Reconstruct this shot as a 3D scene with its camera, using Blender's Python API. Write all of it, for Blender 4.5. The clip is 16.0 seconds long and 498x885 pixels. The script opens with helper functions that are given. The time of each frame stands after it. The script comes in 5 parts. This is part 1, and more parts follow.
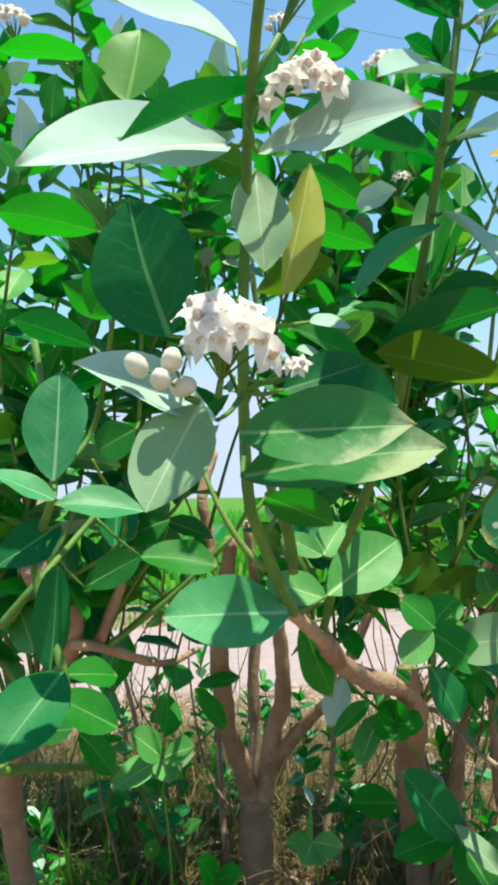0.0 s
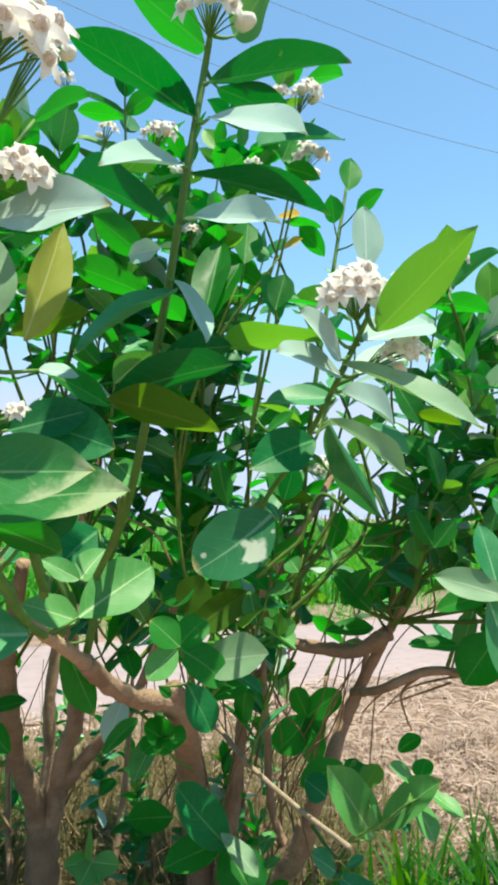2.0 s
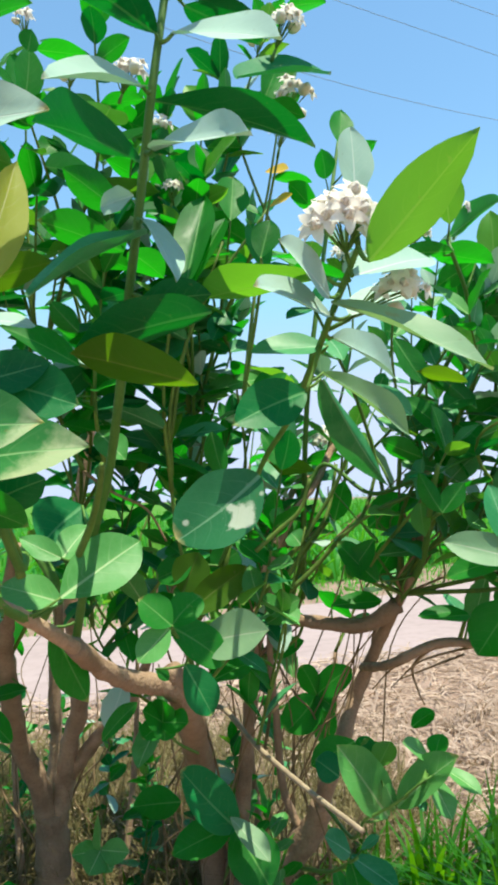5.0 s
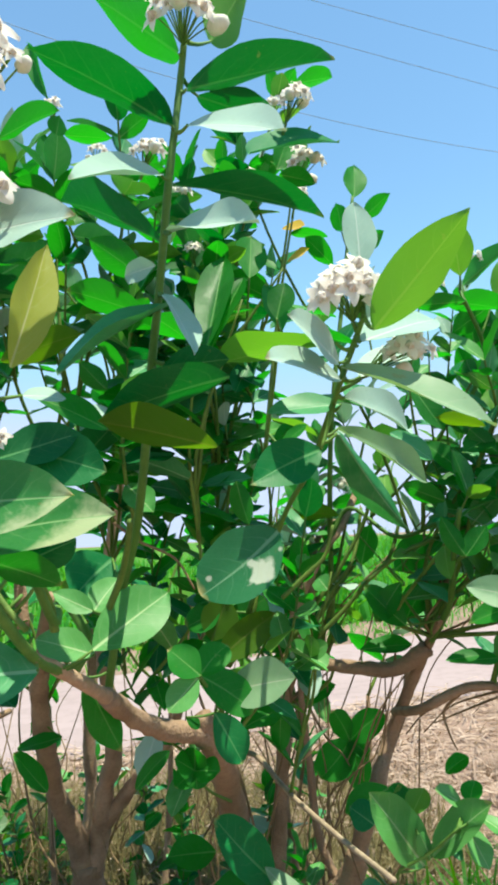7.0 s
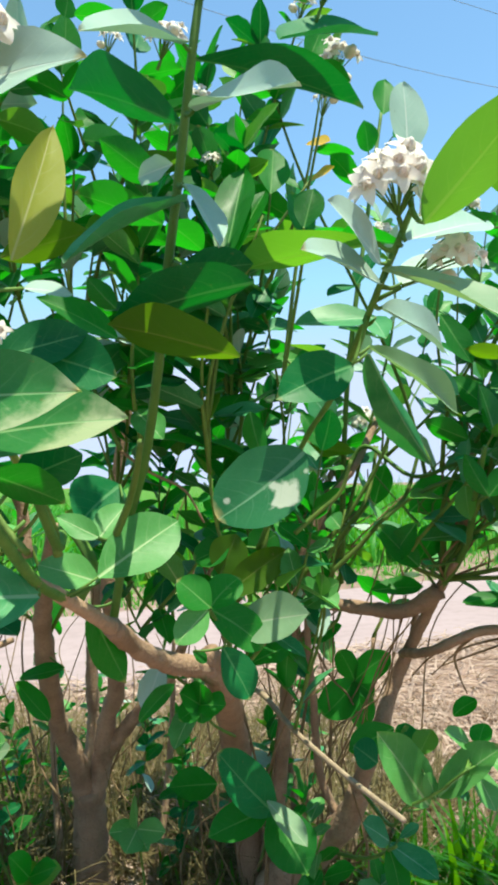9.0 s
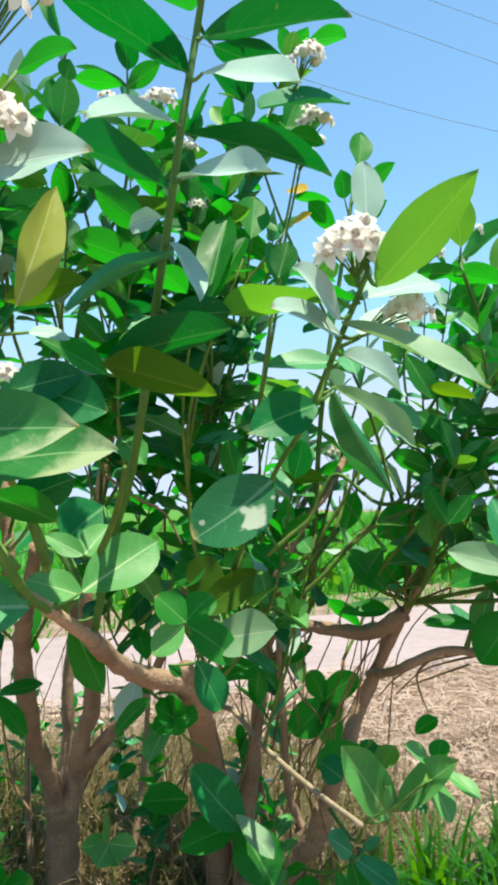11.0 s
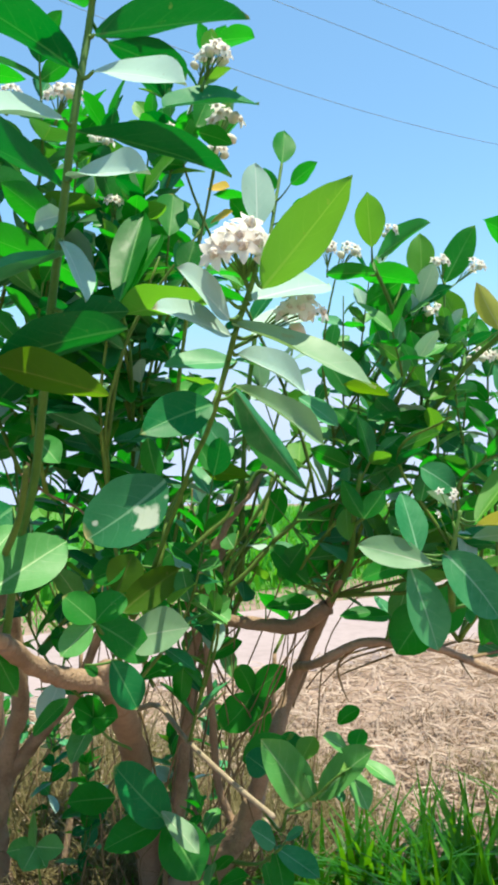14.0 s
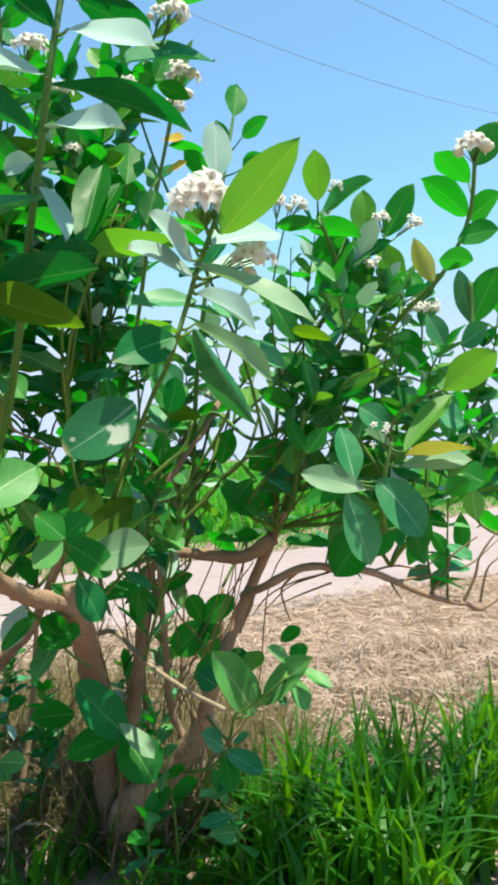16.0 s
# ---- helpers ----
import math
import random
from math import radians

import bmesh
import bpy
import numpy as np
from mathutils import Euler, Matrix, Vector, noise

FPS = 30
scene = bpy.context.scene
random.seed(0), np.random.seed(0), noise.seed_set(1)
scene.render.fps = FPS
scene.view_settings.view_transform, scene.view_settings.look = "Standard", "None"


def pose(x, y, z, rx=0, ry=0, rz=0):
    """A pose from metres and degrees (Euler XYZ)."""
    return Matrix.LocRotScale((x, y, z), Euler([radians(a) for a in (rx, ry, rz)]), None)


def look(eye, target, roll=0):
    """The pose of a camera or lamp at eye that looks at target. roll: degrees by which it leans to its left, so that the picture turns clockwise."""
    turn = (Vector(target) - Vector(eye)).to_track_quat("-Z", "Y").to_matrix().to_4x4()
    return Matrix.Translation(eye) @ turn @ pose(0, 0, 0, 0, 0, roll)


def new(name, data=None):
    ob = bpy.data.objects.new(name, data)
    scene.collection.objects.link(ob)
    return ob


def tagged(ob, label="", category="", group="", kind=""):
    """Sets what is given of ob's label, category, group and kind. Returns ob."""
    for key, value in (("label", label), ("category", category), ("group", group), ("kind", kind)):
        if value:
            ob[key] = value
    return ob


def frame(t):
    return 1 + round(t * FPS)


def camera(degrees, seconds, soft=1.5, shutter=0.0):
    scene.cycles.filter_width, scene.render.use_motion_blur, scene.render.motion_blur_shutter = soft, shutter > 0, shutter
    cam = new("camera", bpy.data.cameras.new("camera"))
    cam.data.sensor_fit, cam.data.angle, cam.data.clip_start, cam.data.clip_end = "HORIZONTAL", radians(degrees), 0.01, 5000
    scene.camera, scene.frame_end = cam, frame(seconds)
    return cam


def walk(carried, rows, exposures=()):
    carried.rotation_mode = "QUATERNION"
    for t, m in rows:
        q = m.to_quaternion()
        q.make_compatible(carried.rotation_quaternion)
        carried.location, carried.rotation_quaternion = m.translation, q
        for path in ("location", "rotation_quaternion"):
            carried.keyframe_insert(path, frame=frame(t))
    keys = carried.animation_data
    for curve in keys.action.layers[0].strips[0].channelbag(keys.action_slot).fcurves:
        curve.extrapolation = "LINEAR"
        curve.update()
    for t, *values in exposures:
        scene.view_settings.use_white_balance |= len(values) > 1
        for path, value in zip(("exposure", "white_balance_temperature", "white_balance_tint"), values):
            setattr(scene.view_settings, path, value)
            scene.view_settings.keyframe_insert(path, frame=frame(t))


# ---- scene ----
# ---- camera ----
cam = camera(38.87, 16.0, soft=3.6)
PATH = [
    (0, pose(0.000, -0.000, 1.200, 94.41, 0.72, 0.06)),
    (0.5, pose(0.033, -0.035, 1.202, 94.37, -0.32, -3.95)),
    (1, pose(0.068, -0.065, 1.216, 97.03, -1.70, -10.06)),
    (1.5, pose(0.060, -0.073, 1.216, 96.93, -2.45, -9.98)),
    (2, pose(0.095, -0.087, 1.211, 96.06, -0.70, -12.90)),
    (2.5, pose(0.112, -0.070, 1.207, 95.49, 0.14, -13.85)),
    (3, pose(0.111, -0.048, 1.204, 94.59, 0.85, -12.15)),
    (5.5, pose(0.132, -0.021, 1.192, 94.69, 1.52, -12.30)),
    (6, pose(0.131, -0.041, 1.192, 95.51, 1.46, -11.61)),
    (6.5, pose(0.124, -0.063, 1.205, 97.12, 3.05, -9.72)),
    (7, pose(0.134, -0.060, 1.208, 97.80, 2.72, -9.69)),
    (7.5, pose(0.118, -0.051, 1.223, 97.49, -0.04, -8.98)),
    (8, pose(0.127, -0.029, 1.215, 96.00, -0.50, -9.74)),
    (8.5, pose(0.146, 0.003, 1.188, 93.99, -0.20, -12.12)),
    (9, pose(0.128, 0.007, 1.187, 93.43, 0.98, -9.45)),
    (11.5, pose(0.121, -0.080, 1.186, 95.63, -0.15, -11.41)),
    (12, pose(0.137, -0.068, 1.175, 93.99, 1.52, -11.43)),
    (12.5, pose(0.146, -0.082, 1.184, 95.34, 0.86, -12.77)),
    (13, pose(0.159, -0.096, 1.188, 96.24, 0.24, -14.41)),
    (13.5, pose(0.171, -0.087, 1.185, 94.34, 0.91, -14.27)),
    (14, pose(0.171, -0.089, 1.190, 94.99, 0.69, -15.26)),
    (14.5, pose(0.186, -0.098, 1.184, 94.12, 1.21, -17.27)),
    (15, pose(0.190, -0.116, 1.173, 92.60, 1.35, -18.58)),
    (15.5, pose(0.173, -0.145, 1.153, 90.97, 1.47, -18.35)),
    (16, pose(0.130, -0.184, 1.150, 91.40, 0.54, -19.66)),
]
walk(cam, PATH, [(0, 0.71, 6750, -1), (8, 0.73, 6750, -1), (12.5, 0.80, 6750, -1), (16, 0.75, 6750, -1)])

# ---- light ----
SUN_HIGH, SUN_TURN = 75.0, 135.0
world = bpy.data.worlds.new("sky")
scene.world = world
world.use_nodes = True
sky = world.node_tree.nodes.new("ShaderNodeTexSky")
sky.sky_type, sky.sun_disc = "NISHITA", False
sky.sun_elevation, sky.sun_rotation = radians(SUN_HIGH), radians(SUN_TURN)
sky.air_density, sky.dust_density, sky.ozone_density = 1.0, 0.0, 0.3
background = world.node_tree.nodes["Background"]
background.inputs["Strength"].default_value = 0.148
haze = world.node_tree.nodes.new("ShaderNodeMix")
haze.data_type, haze.blend_type = "RGBA", "MULTIPLY"
haze.inputs[0].default_value, haze.inputs[7].default_value = 1.0, (0.89, 1.07, 1.13, 1.0)
world.node_tree.links.new(sky.outputs["Color"], haze.inputs[6])
pale = world.node_tree.nodes.new("ShaderNodeMix")
pale.data_type, pale.blend_type = "RGBA", "DARKEN"
pale.inputs[0].default_value, pale.inputs[7].default_value = 1.0, (2.9, 3.35, 4.9, 1.0)
world.node_tree.links.new(haze.outputs[2], pale.inputs[6])
world.node_tree.links.new(pale.outputs[2], background.inputs["Color"])
to_sun = Vector((math.sin(radians(SUN_TURN)) * math.cos(radians(SUN_HIGH)), math.cos(radians(SUN_TURN)) * math.cos(radians(SUN_HIGH)), math.sin(radians(SUN_HIGH))))
sun = new("sun", bpy.data.lights.new("sun", "SUN"))
sun.data.energy, sun.data.angle, sun.data.color = 5.0, radians(0.53), (1.0, 0.93, 0.80)
sun.matrix_world = look(to_sun * 60, (0, 0, 0))


# ---- materials ----
class Tree:
    """A short way to write node materials."""

    def __init__(self, name):
        self.mat = bpy.data.materials.new(name)
        self.mat.use_nodes = True
        self.t = self.mat.node_tree
        self.bsdf = self.t.nodes["Principled BSDF"]
        self.out = self.t.nodes["Material Output"]

    def node(self, kind, **settings):
        n = self.t.nodes.new(kind)
        for k, v in settings.items():
            setattr(n, k, v)
        return n

    def put(self, socket, value):
        if isinstance(value, bpy.types.NodeSocket):
            self.t.links.new(value, socket)
        else:
            socket.default_value = value

    def calc(self, op, a, b=0.0, c=0.0, clamp=False):
        n = self.node("ShaderNodeMath", operation=op, use_clamp=clamp)
        for s, v in zip(n.inputs, (a, b, c)):
            self.put(s, v)
        return n.outputs[0]

    def mix(self, fac, a, b, how="MIX"):
        n = self.node("ShaderNodeMix", data_type="RGBA", blend_type=how)
        self.put(n.inputs[0], fac)
        self.put(n.inputs[6], a if isinstance(a, bpy.types.NodeSocket) else (*a, 1))
        self.put(n.inputs[7], b if isinstance(b, bpy.types.NodeSocket) else (*b, 1))
        return n.outputs[2]

    def noise(self, scale, detail=4.0, where=None, rough=0.55):
        n = self.node("ShaderNodeTexNoise")
        n.inputs["Scale"].default_value, n.inputs["Detail"].default_value, n.inputs["Roughness"].default_value = scale, detail, rough
        if where is not None:
            self.t.links.new(where, n.inputs["Vector"])
        return n.outputs["Fac"]

    def ramp(self, fac, lo, hi):
        n = self.node("ShaderNodeMapRange", clamp=True)
        self.put(n.inputs[0], fac)
        n.inputs[1].default_value, n.inputs[2].default_value = lo, hi
        return n.outputs[0]

    def place(self):
        return self.node("ShaderNodeNewGeometry").outputs["Position"]

    def chance(self):
        a = self.node("ShaderNodeObjectInfo").outputs["Random"]
        b = self.node("ShaderNodeNewGeometry").outputs["Random Per Island"]
        return self.calc("FRACT", self.calc("ADD", a, b))

    def bump(self, height, strength, distance=0.002):
        n = self.node("ShaderNodeBump")
        n.inputs["Strength"].default_value, n.inputs["Distance"].default_value = strength, distance
        self.t.links.new(height, n.inputs["Height"])
        self.t.links.new(n.outputs[0], self.bsdf.inputs["Normal"])
        return n.outputs[0]

    def finish(self, color, rough=0.6, spec=0.4):
        self.put(self.bsdf.inputs["Base Color"], color if isinstance(color, bpy.types.NodeSocket) else (*color, 1))
        self.put(self.bsdf.inputs["Roughness"], rough)
        self.bsdf.inputs["Specular IOR Level"].default_value = spec
        return self.mat

    def let_through(self, color, share, normal=None):
        tr = self.node("ShaderNodeBsdfTranslucent")
        self.put(tr.inputs["Color"], color if isinstance(color, bpy.types.NodeSocket) else (*color, 1))
        m = self.node("ShaderNodeMixShader")
        self.put(m.inputs[0], share)
        self.t.links.new(self.bsdf.outputs[0], m.inputs[1])
        self.t.links.new(tr.outputs[0], m.inputs[2])
        self.t.links.new(m.outputs[0], self.out.inputs["Surface"])


def leaf_material(name, dark, light, through_color, vein, bloom=0.35, share=0.34, spots=0.0, dusty=0.0, gloss=0.26, rough=0.42):
    k = Tree(name)
    uv = k.node("ShaderNodeUVMap", uv_map="uv").outputs[0]
    xyz = k.node("ShaderNodeSeparateXYZ")
    k.t.links.new(uv, xyz.inputs[0])
    u, v = xyz.outputs[0], k.calc("ABSOLUTE", k.calc("SUBTRACT", xyz.outputs[1], 0.5))
    where = k.place()
    luck = k.chance()
    # a broad midrib that thins towards the tip, and side veins that bow forward and fade before the edge
    rib = k.ramp(k.calc("SUBTRACT", v, k.calc("MULTIPLY", k.calc("SUBTRACT", 1.0, u), 0.020)), 0.011, 0.001)
    bow = k.calc("ADD", k.calc("MULTIPLY", v, 1.6), k.calc("MULTIPLY", k.calc("MULTIPLY", v, v), 9.0))
    side = k.calc("FRACT", k.calc("ADD", k.calc("SUBTRACT", k.calc("MULTIPLY", u, 6.2), bow), k.calc("ADD", luck, k.calc("MULTIPLY", k.noise(26.0, 2.0, where), 1.1))))
    side = k.calc("MULTIPLY", k.ramp(k.calc("ABSOLUTE", k.calc("SUBTRACT", side, 0.5)), 0.075, 0.01), k.ramp(v, 0.40, 0.12))
    net = k.node("ShaderNodeTexVoronoi", feature="DISTANCE_TO_EDGE")
    net.inputs["Scale"].default_value = 150.0
    k.t.links.new(where, net.inputs["Vector"])
    fine = k.calc("MULTIPLY", k.ramp(net.outputs[0], 0.10, 0.02), 0.05)
    veins = k.calc("MAXIMUM", k.calc("MAXIMUM", rib, k.calc("MULTIPLY", side, 0.24)), fine)
    body = k.mix(luck, dark, light)
    # waxy bloom in rubbed patches, thicker between the veins
    patch = k.ramp(k.calc("ADD", k.noise(17.0, 6.0, where, 0.62), k.calc("MULTIPLY", k.noise(90.0, 2.0, where), 0.16)), 0.44, 0.76)
    pale = tuple(min(1.0, c * 0.75 + a) for c, a in zip(light, (0.065, 0.145, 0.07)))
    body = k.mix(k.calc("MULTIPLY", patch, bloom), body, pale)
    worn = k.ramp(k.noise(9.0, 3.0, where), 0.35, 0.7)
    body = k.mix(k.calc("MULTIPLY", worn, 0.3), body, tuple(c * 0.62 for c in dark))
    specks = k.ramp(k.noise(210.0, 2.0, where), 0.70, 0.75)
    body = k.mix(k.calc("MULTIPLY", specks, 0.4), body, (0.16, 0.13, 0.05))
    blotch = k.ramp(k.noise(38.0, 4.0, where), 0.70, 0.74)
    body = k.mix(k.calc("MULTIPLY", blotch, k.calc("MULTIPLY", k.ramp(luck, 0.55, 0.7), 0.6)), body, (0.30, 0.27, 0.12))
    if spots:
        # real pale dots, plus one pale patch painted in place of a sun fleck
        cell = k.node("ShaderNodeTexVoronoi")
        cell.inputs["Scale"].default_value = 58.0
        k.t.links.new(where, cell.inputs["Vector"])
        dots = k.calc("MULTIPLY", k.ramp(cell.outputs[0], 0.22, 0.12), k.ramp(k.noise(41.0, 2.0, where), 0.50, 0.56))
        sun_fleck = k.ramp(k.calc("ADD", k.calc("ADD", k.calc("ABSOLUTE", k.calc("SUBTRACT", u, 0.40)), k.calc("ABSOLUTE", k.calc("SUBTRACT", xyz.outputs[1], 0.72))), k.calc("MULTIPLY", k.noise(55.0, 4.0, where), 0.5)), 0.46, 0.40)
        body = k.mix(k.calc("MULTIPLY", k.calc("MAXIMUM", dots, sun_fleck), spots), body, (0.56, 0.60, 0.48))
    if dusty:
        # pale cream for dust and sunlight, painted from the tip and along one edge
        lit_dust = k.calc("ADD", k.calc("ADD", u, k.calc("MULTIPLY", xyz.outputs[1], -0.45)), k.calc("MULTIPLY", k.noise(30.0, 5.0, where, 0.65), 0.7))
        body = k.mix(k.calc("MULTIPLY", k.ramp(lit_dust, 0.86, 1.02), dusty), body, (0.42, 0.46, 0.27))
    tip = k.ramp(k.calc("ADD", u, k.calc("MULTIPLY", k.noise(45.0, 3.0, where), 0.22)), 1.05, 1.12)
    body = k.mix(k.calc("MULTIPLY", tip, k.ramp(luck, 0.45, 0.75)), body, (0.42, 0.33, 0.13))
    body = k.mix(k.calc("MULTIPLY", veins, 0.8), body, vein)
    k.bump(k.calc("ADD", k.calc("MULTIPLY", veins, -0.7), k.calc("ADD", k.noise(60.0, 2.0, where), k.calc("MULTIPLY", k.noise(14.0, 2.0, where), 2.0))), 0.35, 0.001)
    k.finish(body, k.calc("ADD", rough, k.calc("MULTIPLY", patch, 0.16)), gloss)
    k.let_through(k.mix(k.calc("MULTIPLY", veins, 0.5), k.mix(luck, through_color, tuple(c * 0.7 for c in through_color)), tuple(c * 0.5 for c in through_color)), share)
    return k.mat


def plain(name, color, dark, scale, rough=0.7, spec=0.3, bump=0.3, through_color=None, share=0.3, depth=0.003):
    k = Tree(name)
    where = k.place()
    big, small = k.noise(scale, 5.0, where), k.noise(scale * 9, 3.0, where)
    tint = k.mix(k.ramp(big, 0.3, 0.7), dark, color)
    tint = k.mix(k.calc("MULTIPLY", k.chance(), 0.7), tint, dark)
    tint = k.mix(k.calc("MULTIPLY", k.ramp(small, 0.45, 0.8), 0.35), tint, tuple(c * 0.55 for c in dark))
    if bump:
        k.bump(k.calc("ADD", big, k.calc("MULTIPLY", small, 0.5)), bump, depth)
    k.finish(tint, rough, spec)
    if through_color:
        k.let_through(through_color, share)
    return k.mat


GREEN = leaf_material("leaf_green", (0.004, 0.088, 0.010), (0.020, 0.225, 0.018), (0.03, 0.56, 0.012), (0.17, 0.42, 0.11), 0.25, 0.40)
# lighter copy of the green leaf: direct sun is put into its colour
SUNLIT = leaf_material("leaf_sunlit", (0.034, 0.205, 0.034), (0.118, 0.35, 0.090), (0.11, 0.45, 0.02), (0.38, 0.54, 0.26), 0.5, 0.2)
GLAUCOUS = leaf_material("leaf_glaucous", (0.008, 0.150, 0.044), (0.062, 0.29, 0.108), (0.05, 0.40, 0.05), (0.24, 0.44, 0.26), 0.5, 0.15)
# the glow of light from behind is partly put into this yellow-green
FRESH_BACKLIT = leaf_material("leaf_fresh_backlit", (0.075, 0.26, 0.03), (0.12, 0.32, 0.05), (0.19, 0.52, 0.02), (0.28, 0.50, 0.12), 0.25, 0.40)
# green leaf whose cream tip holds dust and painted sunlight
LIT_TIP = leaf_material("leaf_lit_tip", (0.018, 0.150, 0.030), (0.035, 0.20, 0.045), (0.06, 0.42, 0.02), (0.24, 0.42, 0.18), 0.4, 0.22, dusty=0.8)
# darker copy of the green leaf: shade from leaves above is in its colour
SHADED = leaf_material("leaf_shaded", (0.002, 0.090, 0.026), (0.008, 0.170, 0.044), (0.008, 0.42, 0.02), (0.11, 0.32, 0.12), 0.18, 0.18, gloss=0.16)
# whitish base colour stands in for sun glare on leaves with pale bloom
SUN_WHITE = leaf_material("leaf_sun_white", (0.34, 0.51, 0.43), (0.45, 0.60, 0.52), (0.20, 0.45, 0.22), (0.60, 0.70, 0.62), 0.3, 0.22, gloss=0.1)
# sunlight on these leaves is put into the pale base colour
PALE = leaf_material("leaf_pale", (0.17, 0.31, 0.17), (0.27, 0.42, 0.25), (0.26, 0.50, 0.12), (0.48, 0.56, 0.40), 0.5)
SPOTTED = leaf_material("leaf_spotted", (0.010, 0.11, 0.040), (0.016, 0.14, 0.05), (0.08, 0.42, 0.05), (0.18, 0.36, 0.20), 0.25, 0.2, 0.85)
YELLOWED = leaf_material("leaf_yellowed", (0.36, 0.40, 0.06), (0.46, 0.46, 0.09), (0.52, 0.52, 0.05), (0.62, 0.62, 0.30), 0.15)
OLIVE = leaf_material("leaf_olive", (0.05, 0.135, 0.006), (0.075, 0.175, 0.008), (0.15, 0.34, 0.006), (0.20, 0.27, 0.05), 0.08, 0.45)
ORANGE = leaf_material("leaf_withered", (0.62, 0.40, 0.05), (0.75, 0.50, 0.07), (0.85, 0.55, 0.05), (0.5, 0.32, 0.08), 0.2)
BARK = plain("bark", (0.53, 0.365, 0.25), (0.25, 0.165, 0.108), 17.0, 0.85, 0.2, 1.0, depth=0.008)
YOUNG = plain("young_stem", (0.155, 0.285, 0.05), (0.065, 0.165, 0.03), 30.0, 0.6, 0.3, 0.3)
TWIG = plain("dry_twig", (0.33, 0.225, 0.12), (0.17, 0.115, 0.065), 30.0, 0.85, 0.2, 0.5)
SHOOT = plain("shoot_stem", (0.20, 0.29, 0.05), (0.08, 0.15, 0.03), 30.0, 0.65, 0.25, 0.3)
DEAD = plain("dead_wood", (0.46, 0.36, 0.25), (0.28, 0.21, 0.14), 35.0, 0.85, 0.2, 0.5)
PETAL = plain("petal", (0.95, 0.93, 0.86), (0.87, 0.81, 0.74), 70.0, 0.6, 0.25, 0.15, (0.95, 0.88, 0.78), 0.42)
BUD = plain("bud", (0.80, 0.80, 0.70), (0.70, 0.68, 0.56), 60.0, 0.55, 0.3, 0.15, (0.8, 0.8, 0.6), 0.2)
GRASS = plain("grass_blade", (0.052, 0.215, 0.007), (0.006, 0.075, 0.005), 5.0, 0.45, 0.25, 0.0, (0.20, 0.55, 0.008), 0.35)
STRAW = plain("straw", (0.76, 0.59, 0.49), (0.28, 0.195, 0.15), 9.0, 0.85, 0.2, 0.0, (0.5, 0.38, 0.2), 0.15)
HAY = plain("standing_hay", (0.30, 0.245, 0.125), (0.09, 0.075, 0.03), 7.0, 0.85, 0.2, 0.0, (0.4, 0.34, 0.12), 0.2)
CROP = plain("crop_blade", (0.05, 0.30, 0.02), (0.025, 0.18, 0.015), 0.8, 0.55, 0.3, 0.0, (0.16, 0.55, 0.02), 0.35)
SOIL = plain("dry_soil", (0.38, 0.265, 0.21), (0.19, 0.13, 0.10), 3.0, 0.95, 0.1, 0.8, depth=0.02)
DUST = plain("dusty_track", (0.385, 0.305, 0.305), (0.315, 0.245, 0.24), 0.9, 0.95, 0.1, 0.4, depth=0.01)
TURF = plain("field_soil", (0.05, 0.20, 0.02), (0.09, 0.20, 0.03), 0.7, 0.95, 0.1, 0.6, depth=0.03)
RUBBER = plain("cable_sheath", (0.26, 0.28, 0.32), (0.20, 0.22, 0.26), 4.0, 0.6, 0.3, 0.0)


# ---- building helpers ----
def mesh_of(name, verts, faces, material, uvs=None, smooth=True):
    me = bpy.data.meshes.new(name)
    me.from_pydata([tuple(map(float, p)) for p in verts], [], [tuple(map(int, q)) for q in faces])
    if uvs is not None:
        layer = me.uv_layers.new(name="uv")
        index = np.empty(len(me.loops), dtype=np.int32)
        me.loops.foreach_get("vertex_index", index)
        layer.data.foreach_set("uv", np.asarray(uvs, dtype=np.float32)[index].ravel())
    me.materials.append(material)
    if smooth:
        me.polygons.foreach_set("use_smooth", [True] * len(me.polygons))
    me.update()
    return me


def under(parent, name, me, m=None, label="", base=(0, 0, 0)):
    """A mesh object as a part; m is its pose in the world."""
    ob = new(name, me)
    ob.parent = parent
    ob.matrix_parent_inverse = Matrix.Translation(-Vector(base))
    if m is not None:
        ob.matrix_basis = m
    return tagged(ob, label) if label else ob


def smooth_line(points, step=6):
    p = [Vector(q) for q in points]
    if len(p) < 3:
        return p
    p = [p[0] * 2 - p[1], *p, p[-1] * 2 - p[-2]]
    out = []
    for a, b, c, d in zip(p, p[1:], p[2:], p[3:]):
        for i in range(step):
            t = i / step
            out.append(0.5 * (2 * b + (c - a) * t + (2 * a - 5 * b + 4 * c - d) * t * t + (3 * b - a - 3 * c + d) * t**3))
    return [*out, p[-2]]


